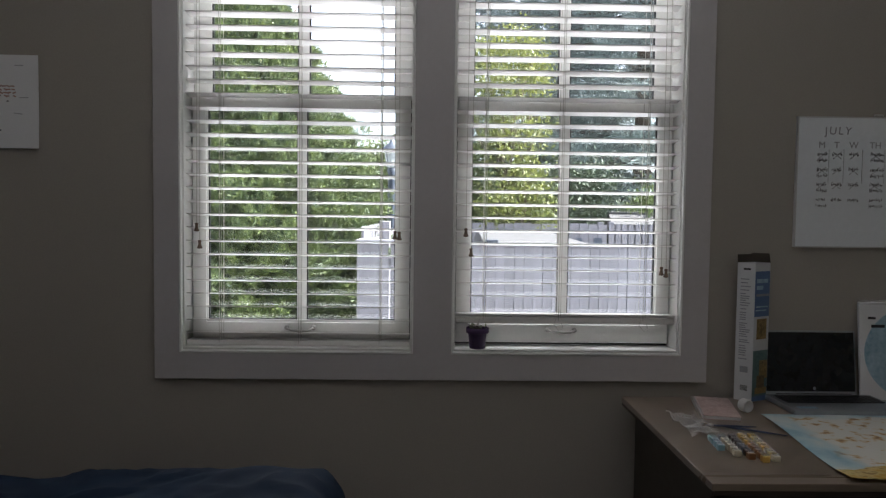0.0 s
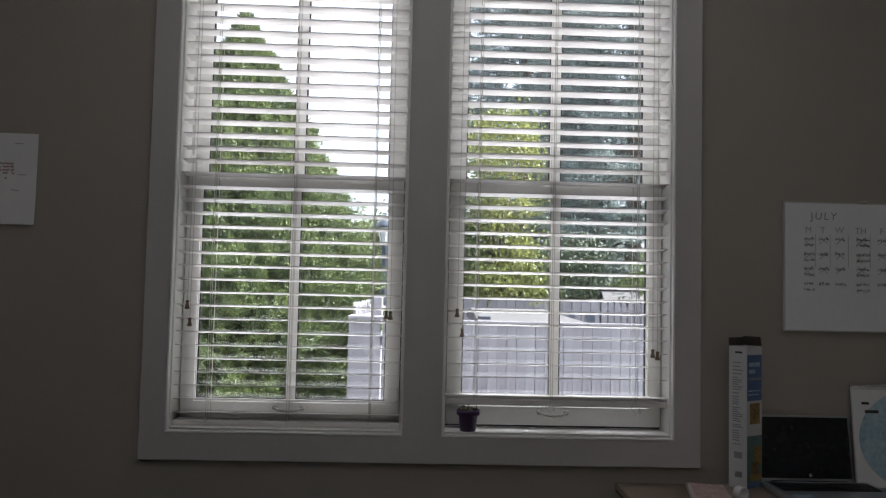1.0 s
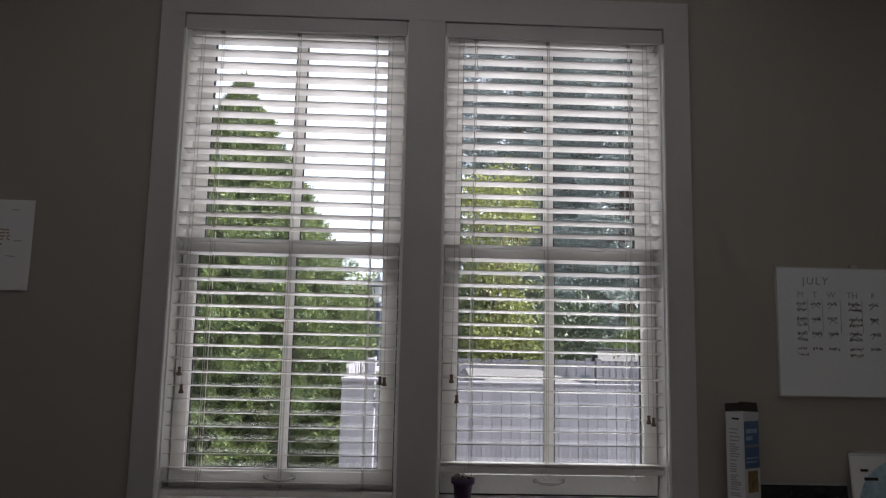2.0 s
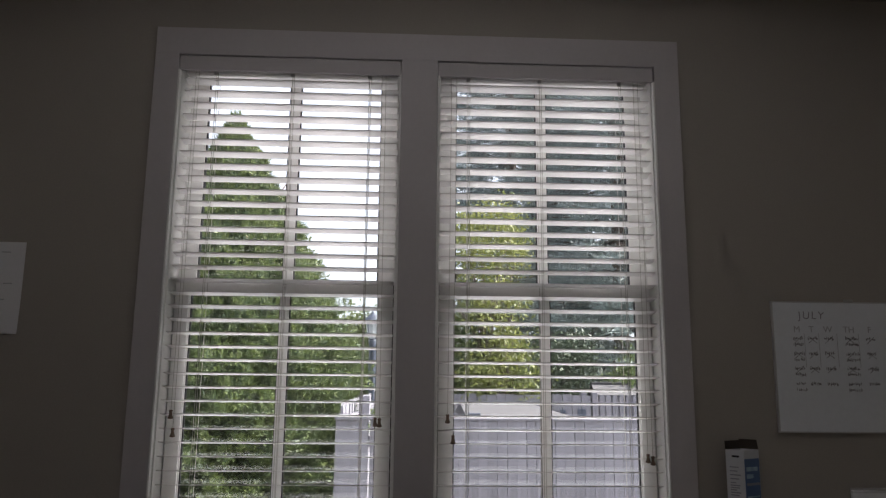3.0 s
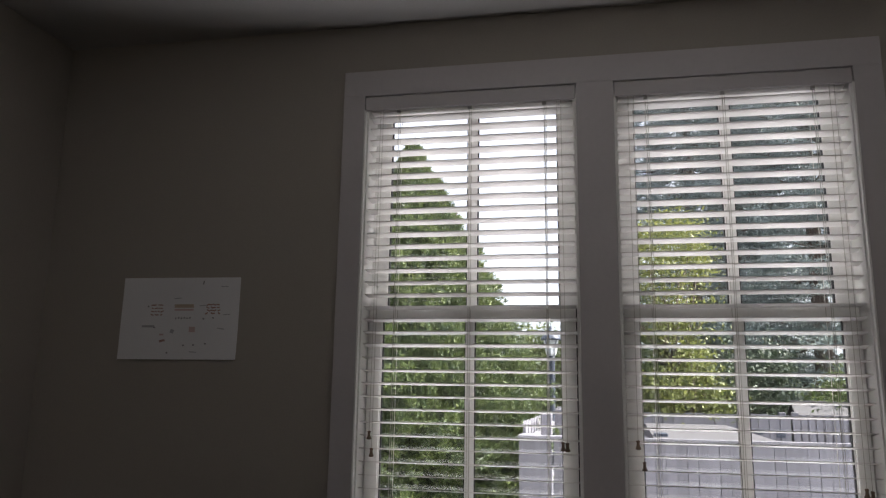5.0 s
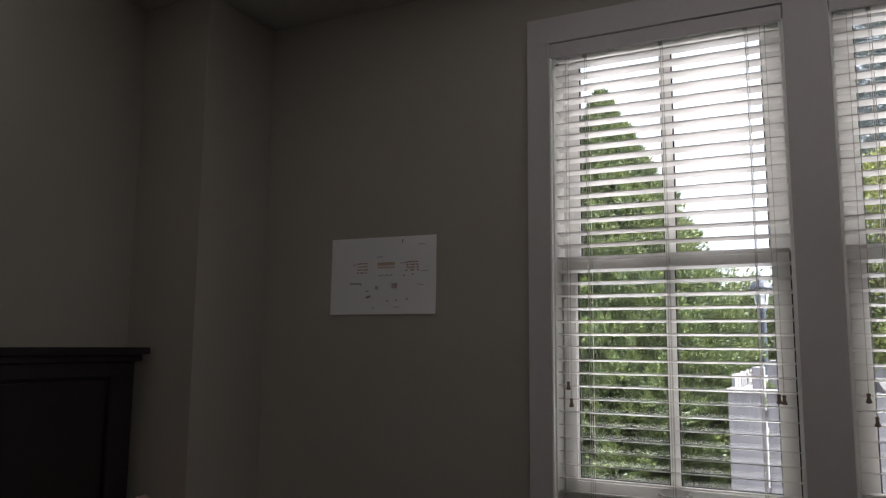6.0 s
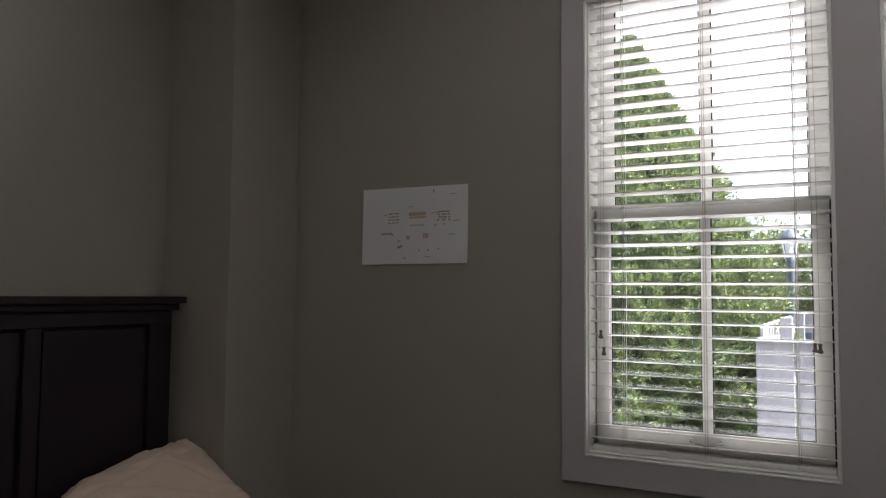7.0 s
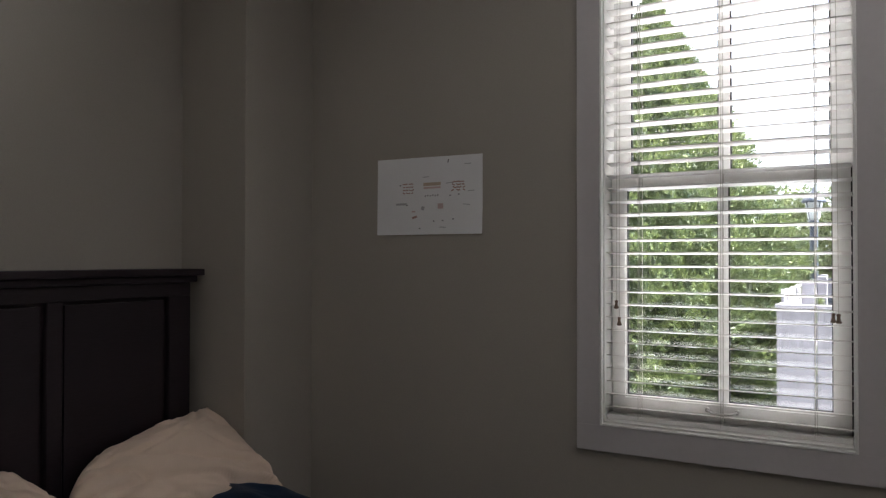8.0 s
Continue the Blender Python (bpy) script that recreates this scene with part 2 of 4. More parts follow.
    L(mx.outputs[2], mx2.inputs[6])
    L(gold, mx2.inputs[7])
    L(mx2.outputs[2], b.inputs["Base Color"])
    b.inputs["Roughness"].default_value = 0.6
    return m


M_ART = painting_mat()


def film_mat(name, alpha):
    m, nt, b = nodes_of(name)
    b.inputs["Base Color"].default_value = (0.85, 0.87, 0.9, 1)
    b.inputs["Roughness"].default_value = 0.12
    b.inputs["Alpha"].default_value = alpha
    return m


M_FILM, M_POT_LID = film_mat("clear_crinkled_film", 0.22), film_mat("clear_pot_lid", 0.2)

# ---- building helpers ----
ORIGIN = {}


def thing(name, at, label, category, group="", kind=""):
    ob = new(name)
    ob.empty_display_size = 0.1
    ob.matrix_basis = Matrix.Translation(at)
    ORIGIN[ob.name] = Vector(at)
    return tagged(ob, label, category, group, kind)


def mesh_of(name, bm, material, smooth=False):
    me = bpy.data.meshes.new(name)
    bm.normal_update()
    bm.to_mesh(me)
    bm.free()
    me.materials.append(material)
    if smooth:
        me.shade_smooth()
    return me


def under(ob, parent):
    ob.parent = parent
    if parent.name in ORIGIN:
        ob.matrix_parent_inverse = Matrix.Translation(-ORIGIN[parent.name])
    return ob


def part(name, bm, material, parent=None, label="", smooth=False, m=None):
    """Links a bmesh in world coordinates (or placed by m) as one mesh object under a thing or part."""
    ob = new(name, mesh_of(name, bm, material, smooth))
    if m is not None:
        ob.matrix_basis = m
    if parent:
        under(ob, parent)
    return tagged(ob, label)


def piece(name, me, m, parent):
    ob = new(name, me)
    ob.matrix_basis = m
    return under(ob, parent)


def add_box(bm, x0, x1, y0, y1, z0, z1, bevel=0.0, segs=1):
    vs = [bm.verts.new((x, y, z)) for x in (x0, x1) for y in (y0, y1) for z in (z0, z1)]
    fs = [bm.faces.new([vs[i] for i in q]) for q in ((0, 1, 3, 2), (4, 6, 7, 5), (0, 4, 5, 1), (2, 3, 7, 6), (0, 2, 6, 4), (1, 5, 7, 3))]
    if bevel:
        edges = list({e for f in fs for e in f.edges})
        bmesh.ops.bevel(bm, geom=edges, offset=bevel, segments=segs, affect="EDGES", profile=0.6)
    return bm


def box(x0, x1, y0, y1, z0, z1, bevel=0.0, segs=1):
    return add_box(bmesh.new(), x0, x1, y0, y1, z0, z1, bevel, segs)


def lathe(profile, n=20, at=(0, 0, 0), bm=None):
    """A turned body round z from (radius, height) pairs, closed at both ends."""
    bm = bm or bmesh.new()
    rings = []
    for r, z in profile:
        rings.append([bm.verts.new((at[0] + r * math.cos(2 * math.pi * k / n), at[1] + r * math.sin(2 * math.pi * k / n), at[2] + z)) for k in range(n)])
    for a, b in zip(rings, rings[1:]):
        for k in range(n):
            bm.faces.new((a[k], a[(k + 1) % n], b[(k + 1) % n], b[k]))
    bm.faces.new(rings[0][::-1])
    bm.faces.new(rings[-1])
    return bm


def tube(pts, radius, n=6, bm=None):
    """A round rod along points; radius may be a number or one per point."""
    bm = bm or bmesh.new()
    pts = [Vector(p) for p in pts]
    rads = radius if isinstance(radius, (list, tuple)) else [radius] * len(pts)
    rings = []
    for i, p in enumerate(pts):
        d = (pts[min(i + 1, len(pts) - 1)] - pts[max(i - 1, 0)]).normalized()
        u = d.orthogonal().normalized() if abs(d.z) < 0.9 else Vector((1, 0, 0)).cross(d).normalized()
        v = d.cross(u)
        rings.append([bm.verts.new(p + (u * math.cos(2 * math.pi * k / n) + v * math.sin(2 * math.pi * k / n)) * rads[i]) for k in range(n)])
    for a, b in zip(rings, rings[1:]):
        for k in range(n):
            bm.faces.new((a[k], a[(k + 1) % n], b[(k + 1) % n], b[k]))
    bm.faces.new(rings[0][::-1])
    bm.faces.new(rings[-1])
    return bm


def slab_with_holes(xs, zs, holes, y0, y1):
    """An upright slab between y0 and y1, on a grid of xs and zs, with the grid cells in holes left open."""
    bm = bmesh.new()
    v = {}
    for i, x in enumerate(xs):
        for k, z in enumerate(zs):
            for j, y in enumerate((y0, y1)):
                v[i, j, k] = bm.verts.new((x, y, z))
    cells = {(i, k) for i in range(len(xs) - 1) for k in range(len(zs) - 1)} - set(holes)
    for i, k in cells:
        bm.faces.new((v[i, 0, k], v[i + 1, 0, k], v[i + 1, 0, k + 1], v[i, 0, k + 1]))
        bm.faces.new((v[i, 1, k], v[i, 1, k + 1], v[i + 1, 1, k + 1], v[i + 1, 1, k]))
        for di, dk, a, b in ((-1, 0, (i, k), (i, k + 1)), (1, 0, (i + 1, k + 1), (i + 1, k)), (0, -1, (i + 1, k), (i, k)), (0, 1, (i, k + 1), (i + 1, k + 1))):
            if (i + di, k + dk) not in cells:
                bm.faces.new((v[a[0], 0, a[1]], v[b[0], 0, b[1]], v[b[0], 1, b[1]], v[a[0], 1, a[1]]))
    bmesh.ops.recalc_face_normals(bm, faces=bm.faces)
    return bm


def structure(name, bm, material, label, category):
    return tagged(part(name, bm, material), label, category, "", "structure")


# ---- the room ----
XL, XR, YB, ZC = -2.462, 2.45, -4.2, 2.815        # left wall, right wall, back wall, ceiling
NIB_X, NIB_Y = -2.112, -0.400                     # boxed-out corner
WT = 0.16                                         # outer wall
OPEN = ((-0.838, -0.066), (0.061, 0.832))         # the two window openings
OZ0, OZ1, Z_TOP = 0.885, 2.525, 2.468              # sill, head, and the lower edge of the blinds' valance

structure("wall_north", slab_with_holes([XL - 0.12, OPEN[0][0], OPEN[0][1], OPEN[1][0], OPEN[1][1], XR + 0.12], [-0.5, OZ0, OZ1, ZC + 0.15],
          [(1, 1), (3, 1)], 0.0, WT), M_WALL, "plain greige painted wall with two window openings", "wall")
# unseen dark layer, added so the lamp-lit outer wall does not brighten the fence
structure("bounce_absorber", slab_with_holes([XL - 0.12, OPEN[0][0], OPEN[0][1], OPEN[1][0], OPEN[1][1], XR + 0.12], [-0.5, OZ0, OZ1, ZC + 0.15],
          [(1, 1), (3, 1)], WT, WT + 0.02), M_ABSORB, "unseen dark layer added outside to absorb light bounced off the house", "wall")
structure("wall_west", box(XL - 0.12, XL, YB, 0.0, -0.1, ZC), M_WALL, "plain greige painted wall behind the headboard", "wall")
structure("wall_nib", box(XL, NIB_X, NIB_Y, 0.0, 0.0, ZC, 0.004, 2), M_WALL, "boxed-out greige wall corner beside the bed", "wall")
structure("wall_east", box(XR, XR + 0.12, YB, 0.0, -0.1, ZC), M_WALL, "plain greige painted side wall", "wall")
structure("wall_south", box(XL - 0.12, XR + 0.12, YB - 0.12, YB, -0.1, ZC), M_WALL, "plain greige painted back wall", "wall")
structure("ceiling", box(XL - 0.12, XR + 0.12, YB - 0.12, 0.0, ZC, ZC + 0.15), M_CEIL, "off-white painted ceiling", "ceiling")
# floor out of view; its dark colour is set to dim the lower walls
structure("floor", box(XL - 0.12, XR + 0.12, YB - 0.12, 0.0, -0.1, 0.0), M_CARPET, "unseen carpeted floor, kept dark to cut bounce on the lower walls", "floor")
structure("baseboard", box(NIB_X, XR, -0.014, 0.0, 0.0, 0.11, 0.004), M_TRIM, "painted baseboard along the window wall", "baseboard")

# casing round both windows
casing = thing("window_casing", (0, 0, 0.797), "flat painted window casing round two windows", "casing", "", "structure")
CX, CZ0, CZ1, CY = 0.92, 0.797, 2.622, -0.02
part("head_board", box(-CX, CX, CY, 0, OZ1, CZ1, 0.0006), M_TRIM, casing)
part("apron_board", box(-CX, CX, CY, 0, CZ0, OZ0, 0.0006), M_TRIM, casing)
part("side_board", box(-CX, OPEN[0][0], CY, 0, OZ0, OZ1, 0.0006), M_TRIM, casing)
part("side_board", box(OPEN[1][1], CX, CY, 0, OZ0, OZ1, 0.0006), M_TRIM, casing)
part("mullion_board", box(OPEN[0][1], OPEN[1][0], CY, 0, OZ0, OZ1, 0.0006), M_TRIM, casing)


def ring(x0, x1, z0, z1, w, y0, y1):
    """A rectangular frame of width w."""
    return slab_with_holes([x0, x0 + w, x1 - w, x1], [z0, z0 + w, z1 - w, z1], [(1, 1)], y0, y1)


def frame_of(x0, x1, z0, z1, l, r, b, t, y0, y1):
    return slab_with_holes([x0, x0 + l, x1 - r, x1], [z0, z0 + b, z1 - t, z1], [(1, 1)], y0, y1)


def build_window(name, x0, x1, label):
    """A white double-hung window with one upright bar in each sash, set in the opening x0..x1."""
    w = thing(name, ((x0 + x1) / 2, 0.08, OZ0), label, "window", "double-hung windows", "structure")
    bead = box(x0, x0 + 0.007, -0.023, -0.004, OZ0, Z_TOP, 0.0015)
    add_box(bead, x1 - 0.007, x1, -0.023, -0.004, OZ0, Z_TOP, 0.0015)
    add_box(bead, x0 + 0.007, x1 - 0.007, -0.023, -0.004, OZ0, OZ0 + 0.007, 0.0015)
    part("bead", bead, M_VINYL, w)
    part("jamb_liner", ring(x0, x1, OZ0, OZ1, 0.012, -0.004, 0.150), M_VINYL, w)
    a, b = x0 + 0.012, x1 - 0.012
    part("window_sill", box(a, b, -0.012, 0.072, OZ0 + 0.012, OZ0 + 0.016, 0.0015), M_VINYL, w)
    part("gasket", frame_of(a, b, OZ0 + 0.016, 1.742, 0.005, 0.005, 0.012, 0.006, 0.098, 0.108), M_GASKET, w)
    part("stop", ring(a, b, OZ0 + 0.012, OZ1 - 0.012, 0.012, 0.110, 0.150), M_VINYL, w)
    mid = (x0 + x1) / 2
    # lower sash, on the room side
    s0, s1, z0, z1 = a + 0.005, b - 0.005, OZ0 + 0.026, 1.742
    low = part("lower_sash", frame_of(s0, s1, z0, z1, 0.045, 0.045, 0.062, 0.036, 0.072, 0.106), M_VINYL, w)
    g0, g1, h0, h1 = s0 + 0.045, s1 - 0.045, z0 + 0.062, z1 - 0.036
    part("muntin", box(mid - 0.011, mid + 0.011, 0.076, 0.102, h0, h1), M_VINYL, low)
    for p, q in ((g0, mid - 0.011), (mid + 0.011, g1)):
        part("glazing_bead", frame_of(p, q, h0, h1, 0.005, 0.005, 0.009, 0.0, 0.080, 0.098), M_VINYL, low)
        # black strip that draws the line of shade below the meeting rail
        part("shadow_gap", box(p + 0.005, q - 0.005, 0.081, 0.0975, h1 - 0.010, h1), M_GASKET, low, "dark strip standing in for the shadow gap under the meeting rail")
        part("gasket", frame_of(p + 0.005, q - 0.005, h0 + 0.009, h1 - 0.010, 0.004, 0.003, 0.003, 0.0, 0.084, 0.096), M_GASKET, low)
        for gy in (0.086, 0.093):       # double glazing
            pane = part("pane", box(p + 0.009, q - 0.008, gy, gy + 0.0025, h0 + 0.012, h1 - 0.010), M_GLASS, low)
            pane.visible_shadow = False
    # lift handle
    hz, hx = 0.953, mid - 0.003
    hd = part("handle", tube([(hx - 0.046, 0.062, hz + 0.003), (hx - 0.030, 0.050, hz - 0.003), (hx, 0.047, hz - 0.006), (hx + 0.030, 0.050, hz - 0.003), (hx + 0.046, 0.062, hz + 0.003)],
                              [0.003, 0.004, 0.005, 0.004, 0.003], 8), M_METAL, low, "satin metal lift handle", True)
    for sx in (-0.046, 0.046):
        part("mounting_plate", lathe([(0.008, 0), (0.009, 0.004), (0.006, 0.010)], 12), M_METAL, hd, "", True, pose(hx + sx, 0.072, hz + 0.003, 90))
    # upper sash, on the outer side
    u0, u1, y0, y1 = a + 0.008, b - 0.008, 0.112, 0.140
    up = part("upper_sash", frame_of(u0, u1, 1.700, OZ1 - 0.012, 0.052, 0.052, 0.045, 0.036, y0, y1), M_VINYL, w)
    part("muntin", box(mid - 0.018, mid + 0.018, y0 + 0.003, y1 - 0.003, 1.745, OZ1 - 0.048), M_VINYL, up)
    for p, q in ((u0 + 0.052, mid - 0.018), (mid + 0.018, u1 - 0.052)):
        part("gasket", frame_of(p, q, 1.745, OZ1 - 0.048, 0.004, 0.004, 0.004, 0.004, y0 + 0.006, y1 - 0.006), M_GASKET, up)
        pane = part("pane", box(p + 0.004, q - 0.004, 0.124, 0.128, 1.749, OZ1 - 0.052), M_GLASS, up)
        pane.visible_shadow = False
    return w


build_window("window_1", *OPEN[0], "white double-hung window with one upright bar, closed")
build_window("window_2", *OPEN[1], "white double-hung window with one upright bar, closed")

# ---- blinds ----
PITCH, TILT_DEG, BLIND_Y = 0.0443, 7.0, 0.040


def slat_mesh(half, name="slat"):
    """One slat along x, slightly crowned, with rounded long edges."""
    bm = bmesh.new()
    prof = [(-0.025, -0.0015), (-0.025, 0.0014), (-0.008, 0.0019), (0.008, 0.0019), (0.025, 0.0014), (0.025, -0.0015), (0.008, -0.0012), (-0.008, -0.0012)]
    ends = [[bm.verts.new((x, y, z)) for y, z in prof] for x in (-half, half)]
    for k in range(8):
        j = (k + 1) % 8
        bm.faces.new((ends[0][k], ends[0][j], ends[1][j], ends[1][k]))
    bm.faces.new(ends[0][::-1])
    bm.faces.new(ends[1])
    bmesh.ops.recalc_face_normals(bm, faces=bm.faces)
    return mesh_of(name, bm, M_SLAT)


def tassel(parent, x, y, z):
    body = lathe([(0.004, 0.013), (0.0062, 0.011), (0.0045, 0.004), (0.0055, -0.004), (0.0085, -0.011), (0.0085, -0.014), (0.003, -0.016)], 12)
    return part("tassel", body, M_WOOD, parent, "turned brown wooden tassel", True, Matrix.Translation((x, y, z)))


def build_blind(x0, x1, z_top, z_rail, n, ladders, label):
    """A slatted blind between x0 and x1: valance, headrail, n slats, bottom rail, ladder cords and tasselled cords."""
    mid, half = (x0 + x1) / 2, (x1 - x0) / 2
    bl = thing("window_blind", (mid, BLIND_Y, z_rail), label, "blind", "window blinds")
    part("valance", box(x0 - 0.011, x1 + 0.009, -0.016, -0.006, z_top, OZ1 - 0.006, 0.002), M_TRIM, bl)
    part("headrail", box(x0 + 0.002, x1 - 0.002, 0.012, 0.066, z_top + 0.004, OZ1 - 0.020, 0.002), M_SLAT, bl)
    me = slat_mesh(half)
    zs = [z_top - 0.020 - PITCH * k for k in range(n)]
    rnd = random.Random(n)
    for k, z in enumerate(zs):
        piece("slat", me, pose(mid + rnd.uniform(-0.0012, 0.0012), BLIND_Y, z, -TILT_DEG + rnd.uniform(-1.2, 1.2), rnd.uniform(-0.05, 0.05), 0), bl)
    for lx in ladders:      # small metal ladder clips under the headrail
        part("clip", box(lx - 0.006, lx + 0.006, 0.004, 0.014, z_top - 0.008, z_top + 0.004, 0.001), M_METAL, bl)
    return bl, zs


def finish_blind(bl, zs, x0, x1, z_rail, rail_h, ladders, tassels, spare):
    top = zs[0] + 0.03
    for s in range(spare):       # slats stacked on the raised rail
        me = slat_mesh((x1 - x0) / 2)
        piece("slat", me, pose((x0 + x1) / 2, BLIND_Y, z_rail + rail_h + 0.0035 + s * 0.0042, -1.0), bl)
    part("bottom_rail", box(x0, x1, BLIND_Y - 0.026, BLIND_Y + 0.026, z_rail, z_rail + rail_h, 0.004, 2), M_SLAT, bl)
    for lx in ladders:
        for y in (BLIND_Y - 0.0275, BLIND_Y + 0.0275):
            bm = bmesh.new()
            tube([(lx, y, top), (lx + 0.001, y, (top + z_rail) / 2), (lx - 0.001, y, z_rail + rail_h / 2)], 0.0012, 5, bm)
            part("ladder_cord", bm, M_CORD, bl)
        part("lift_cord", tube([(lx + 0.007, BLIND_Y - 0.0275, top), (lx + 0.006, BLIND_Y - 0.0275, z_rail + rail_h)], 0.0010, 5), M_CORD, bl)
    for tx, tz in tassels:
        part("pull_cord", tube([(tx * 0.985 + (x0 + x1) / 2 * 0.015, -0.004, top), (tx, -0.003, tz + 0.01)], 0.0010, 5), M_CORD, bl)
        tassel(bl, tx, -0.003, tz)


BL0, BL1 = (OPEN[0][0] + 0.013, OPEN[0][1] - 0.013), (OPEN[1][0] + 0.013, OPEN[1][1] - 0.013)
N0 = 35
b0, zs0 = build_blind(*BL0, Z_TOP, OZ0 + 0.017, N0, (-0.715, -0.450, -0.180), "white slatted blind fully lowered with slats open")
finish_blind(b0, zs0, *BL0, OZ0 + 0.017, 0.018, (-0.715, -0.450, -0.180), ((-0.785, 1.300), (-0.775, 1.243), (-0.130, 1.280), (-0.116, 1.278)), 0)
N1 = 32
b1, zs1 = build_blind(*BL1, Z_TOP, 0.985, N1, (0.170, 0.425, 0.712), "white slatted blind lowered short of the sill, slats open")
finish_blind(b1, zs1, *BL1, 0.985, 0.022, (0.170, 0.425, 0.712), ((0.106, 1.292), (0.124, 1.226), (0.764, 1.170), (0.780, 1.163)), 2)
for lx in (0.170, 0.425, 0.712):       # slack loops of cord under the raised rail
    pts = [(lx - 0.012, -0.002, 1.005), (lx - 0.020, -0.006, 0.985), (lx - 0.004, -0.008, 0.966), (lx + 0.012, -0.006, 0.972), (lx + 0.006, -0.003, 0.990)]
    part("cord_loop", tube(pts, 0.0009, 5), M_CORD, b1)

# ---- outdoors ----
GZ = -0.5
RNG = np.random.default_rng(7)
# out of view; made pale as a reflector that sends daylight up into the room
structure("ground", box(-120, 120, WT + 0.02, 240, GZ - 0.2, GZ), M_GROUND, "plain unseen ground outside the house, pale to bounce light indoors", "ground")


def blades_mesh(name, base, way, length, width, material, normal=None):
    """Many pointed leaf blades: base points, directions, lengths and widths, as one mesh of diamonds."""
    n = len(base)
    way = way / np.linalg.norm(way, axis=1, keepdims=True)
    side = np.cross(way, RNG.normal(size=(n, 3)) if normal is None else normal)
    side /= np.linalg.norm(side, axis=1, keepdims=True) + 1e-9
    L, W = length[:, None], width[:, None]
    verts = np.stack([base, base + way * L * 0.45 + side * W / 2, base + way * L, base + way * L * 0.45 - side * W / 2], axis=1).reshape(-1, 3)
    me = bpy.data.meshes.new(name)
    me.vertices.add(4 * n)
    me.vertices.foreach_set("co", verts.ravel())
    me.loops.add(4 * n)
    me.loops.foreach_set("vertex_index", np.arange(4 * n))
    me.polygons.add(n)
    me.polygons.foreach_set("loop_start", np.arange(0, 4 * n, 4))
    me.polygons.foreach_set("loop_total", np.full(n, 4))
    me.update()
    me.validate()
    me.materials.append(material)
    return me


def sprays(centres, outward, count, length, width, spread):
    """count blades fanned round each outward direction."""
    n = len(centres)
    base = np.repeat(centres, count, axis=0)
    way = np.repeat(outward, count, axis=0) + RNG.normal(scale=spread, size=(n * count, 3))
    base = base + RNG.normal(scale=length * 0.22, size=base.shape)
    ln = length * RNG.uniform(0.6, 1.3, n * count)
    return base, way, ln, width * RNG.uniform(0.7, 1.3, n * count)


def crown_part(tree, groups, material, normal=None):
    base, way, ln, wd = (np.concatenate([g[k] for g in groups]) for k in range(4))
    ob = new("crown", blades_mesh("crown", base, way, ln, wd, material, normal))
    return under(ob, tree)


def trunk_part(tree, x, y, z0, z1, r, limbs=()):
    t = part("trunk", tube([(x, y, z0 - 0.05), (x + 0.02, y, z0 + (z1 - z0) * 0.3), (x - 0.03, y + 0.02, z0 + (z1 - z0) * 0.7), (x, y, z1)], [r * 1.25, r, r * 0.6, r * 0.12], 9), M_BARK, tree, "", True)
    for pts, lr in limbs:
        part("limb", tube(pts, [lr, lr * 0.6, lr * 0.2][:len(pts)], 6), M_BARK, t, "", True)
    return t


def arborvitae(x, y, top):
    tree = thing("arborvitae", (x, y, GZ), "tall dense green conical cedar beside the fence", "tree")
    hs = [0, 0.29, 0.45, 0.80, 1.14, 1.57, 2.49, 2.92, 3.7, 4.7]
    rs = [0.03, 0.16, 0.26, 0.41, 0.65, 0.87, 1.22, 1.30, 1.32, 1.2]
    n = 52000
    h = RNG.uniform(0, 1, n) ** 0.62 * 4.55
    th = RNG.uniform(-math.pi, math.pi, n)
    bulge = 1 + 0.06 * np.sin(th * 23 + h * 11) + 0.05 * np.sin(th * 37 - h * 23) + 0.06 * np.sin(th * 5 + h * 3.1) + 0.06 * np.sin(th * 9 - h * 6.7) + 0.05 * np.sin(h * 17 + th * 3)
    r = np.interp(h, hs, rs) * bulge * (1 - 0.20 * RNG.uniform(0, 1, n) ** 1.6)
    c = np.stack([x + r * np.cos(th), y + r * np.sin(th), top - h - 0.02], 1)
    out = np.stack([np.cos(th) * 0.75, np.sin(th) * 0.75, RNG.uniform(0.35, 1.1, n)], 1)
    g = sprays(c, out, 8, 0.048, 0.0135, 0.5)
    tip = sprays(np.stack([np.full(60, x) + RNG.normal(scale=0.03, size=60), np.full(60, y), top - RNG.uniform(0, 0.3, 60)], 1), np.tile([0, 0, 1.0], (60, 1)), 8, 0.09, 0.014, 0.4)
    face = np.concatenate([g[0], tip[0]]) - [x, y, 0]
    face[:, 2] = 0.25
    face = face / np.linalg.norm(face, axis=1, keepdims=True) + RNG.normal(scale=0.38, size=face.shape)
    crown_part(tree, [g, tip], M_CEDAR, face)
    limbs = []
    for k in range(14):
        z, a = GZ + 0.4 + k * 0.22, k * 2.4
        rr = 0.75 * float(np.interp(top - z, hs, rs))
        limbs.append(([(x, y, z), (x + rr * 0.6 * math.cos(a), y + rr * 0.6 * math.sin(a), z + 0.25), (x + rr * math.cos(a), y + rr * math.sin(a), z + 0.6)], 0.03))
    trunk_part(tree, x, y, GZ, top - 0.25, 0.11, limbs)
    # solid filler body; its dark green paints the shade between the sprays
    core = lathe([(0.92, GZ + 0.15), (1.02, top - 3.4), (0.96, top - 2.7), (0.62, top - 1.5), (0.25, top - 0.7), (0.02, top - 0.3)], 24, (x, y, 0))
    part("shade_core", core, M_INNER, tree, "dark solid core standing in for the shaded inner foliage", True)
    return tree


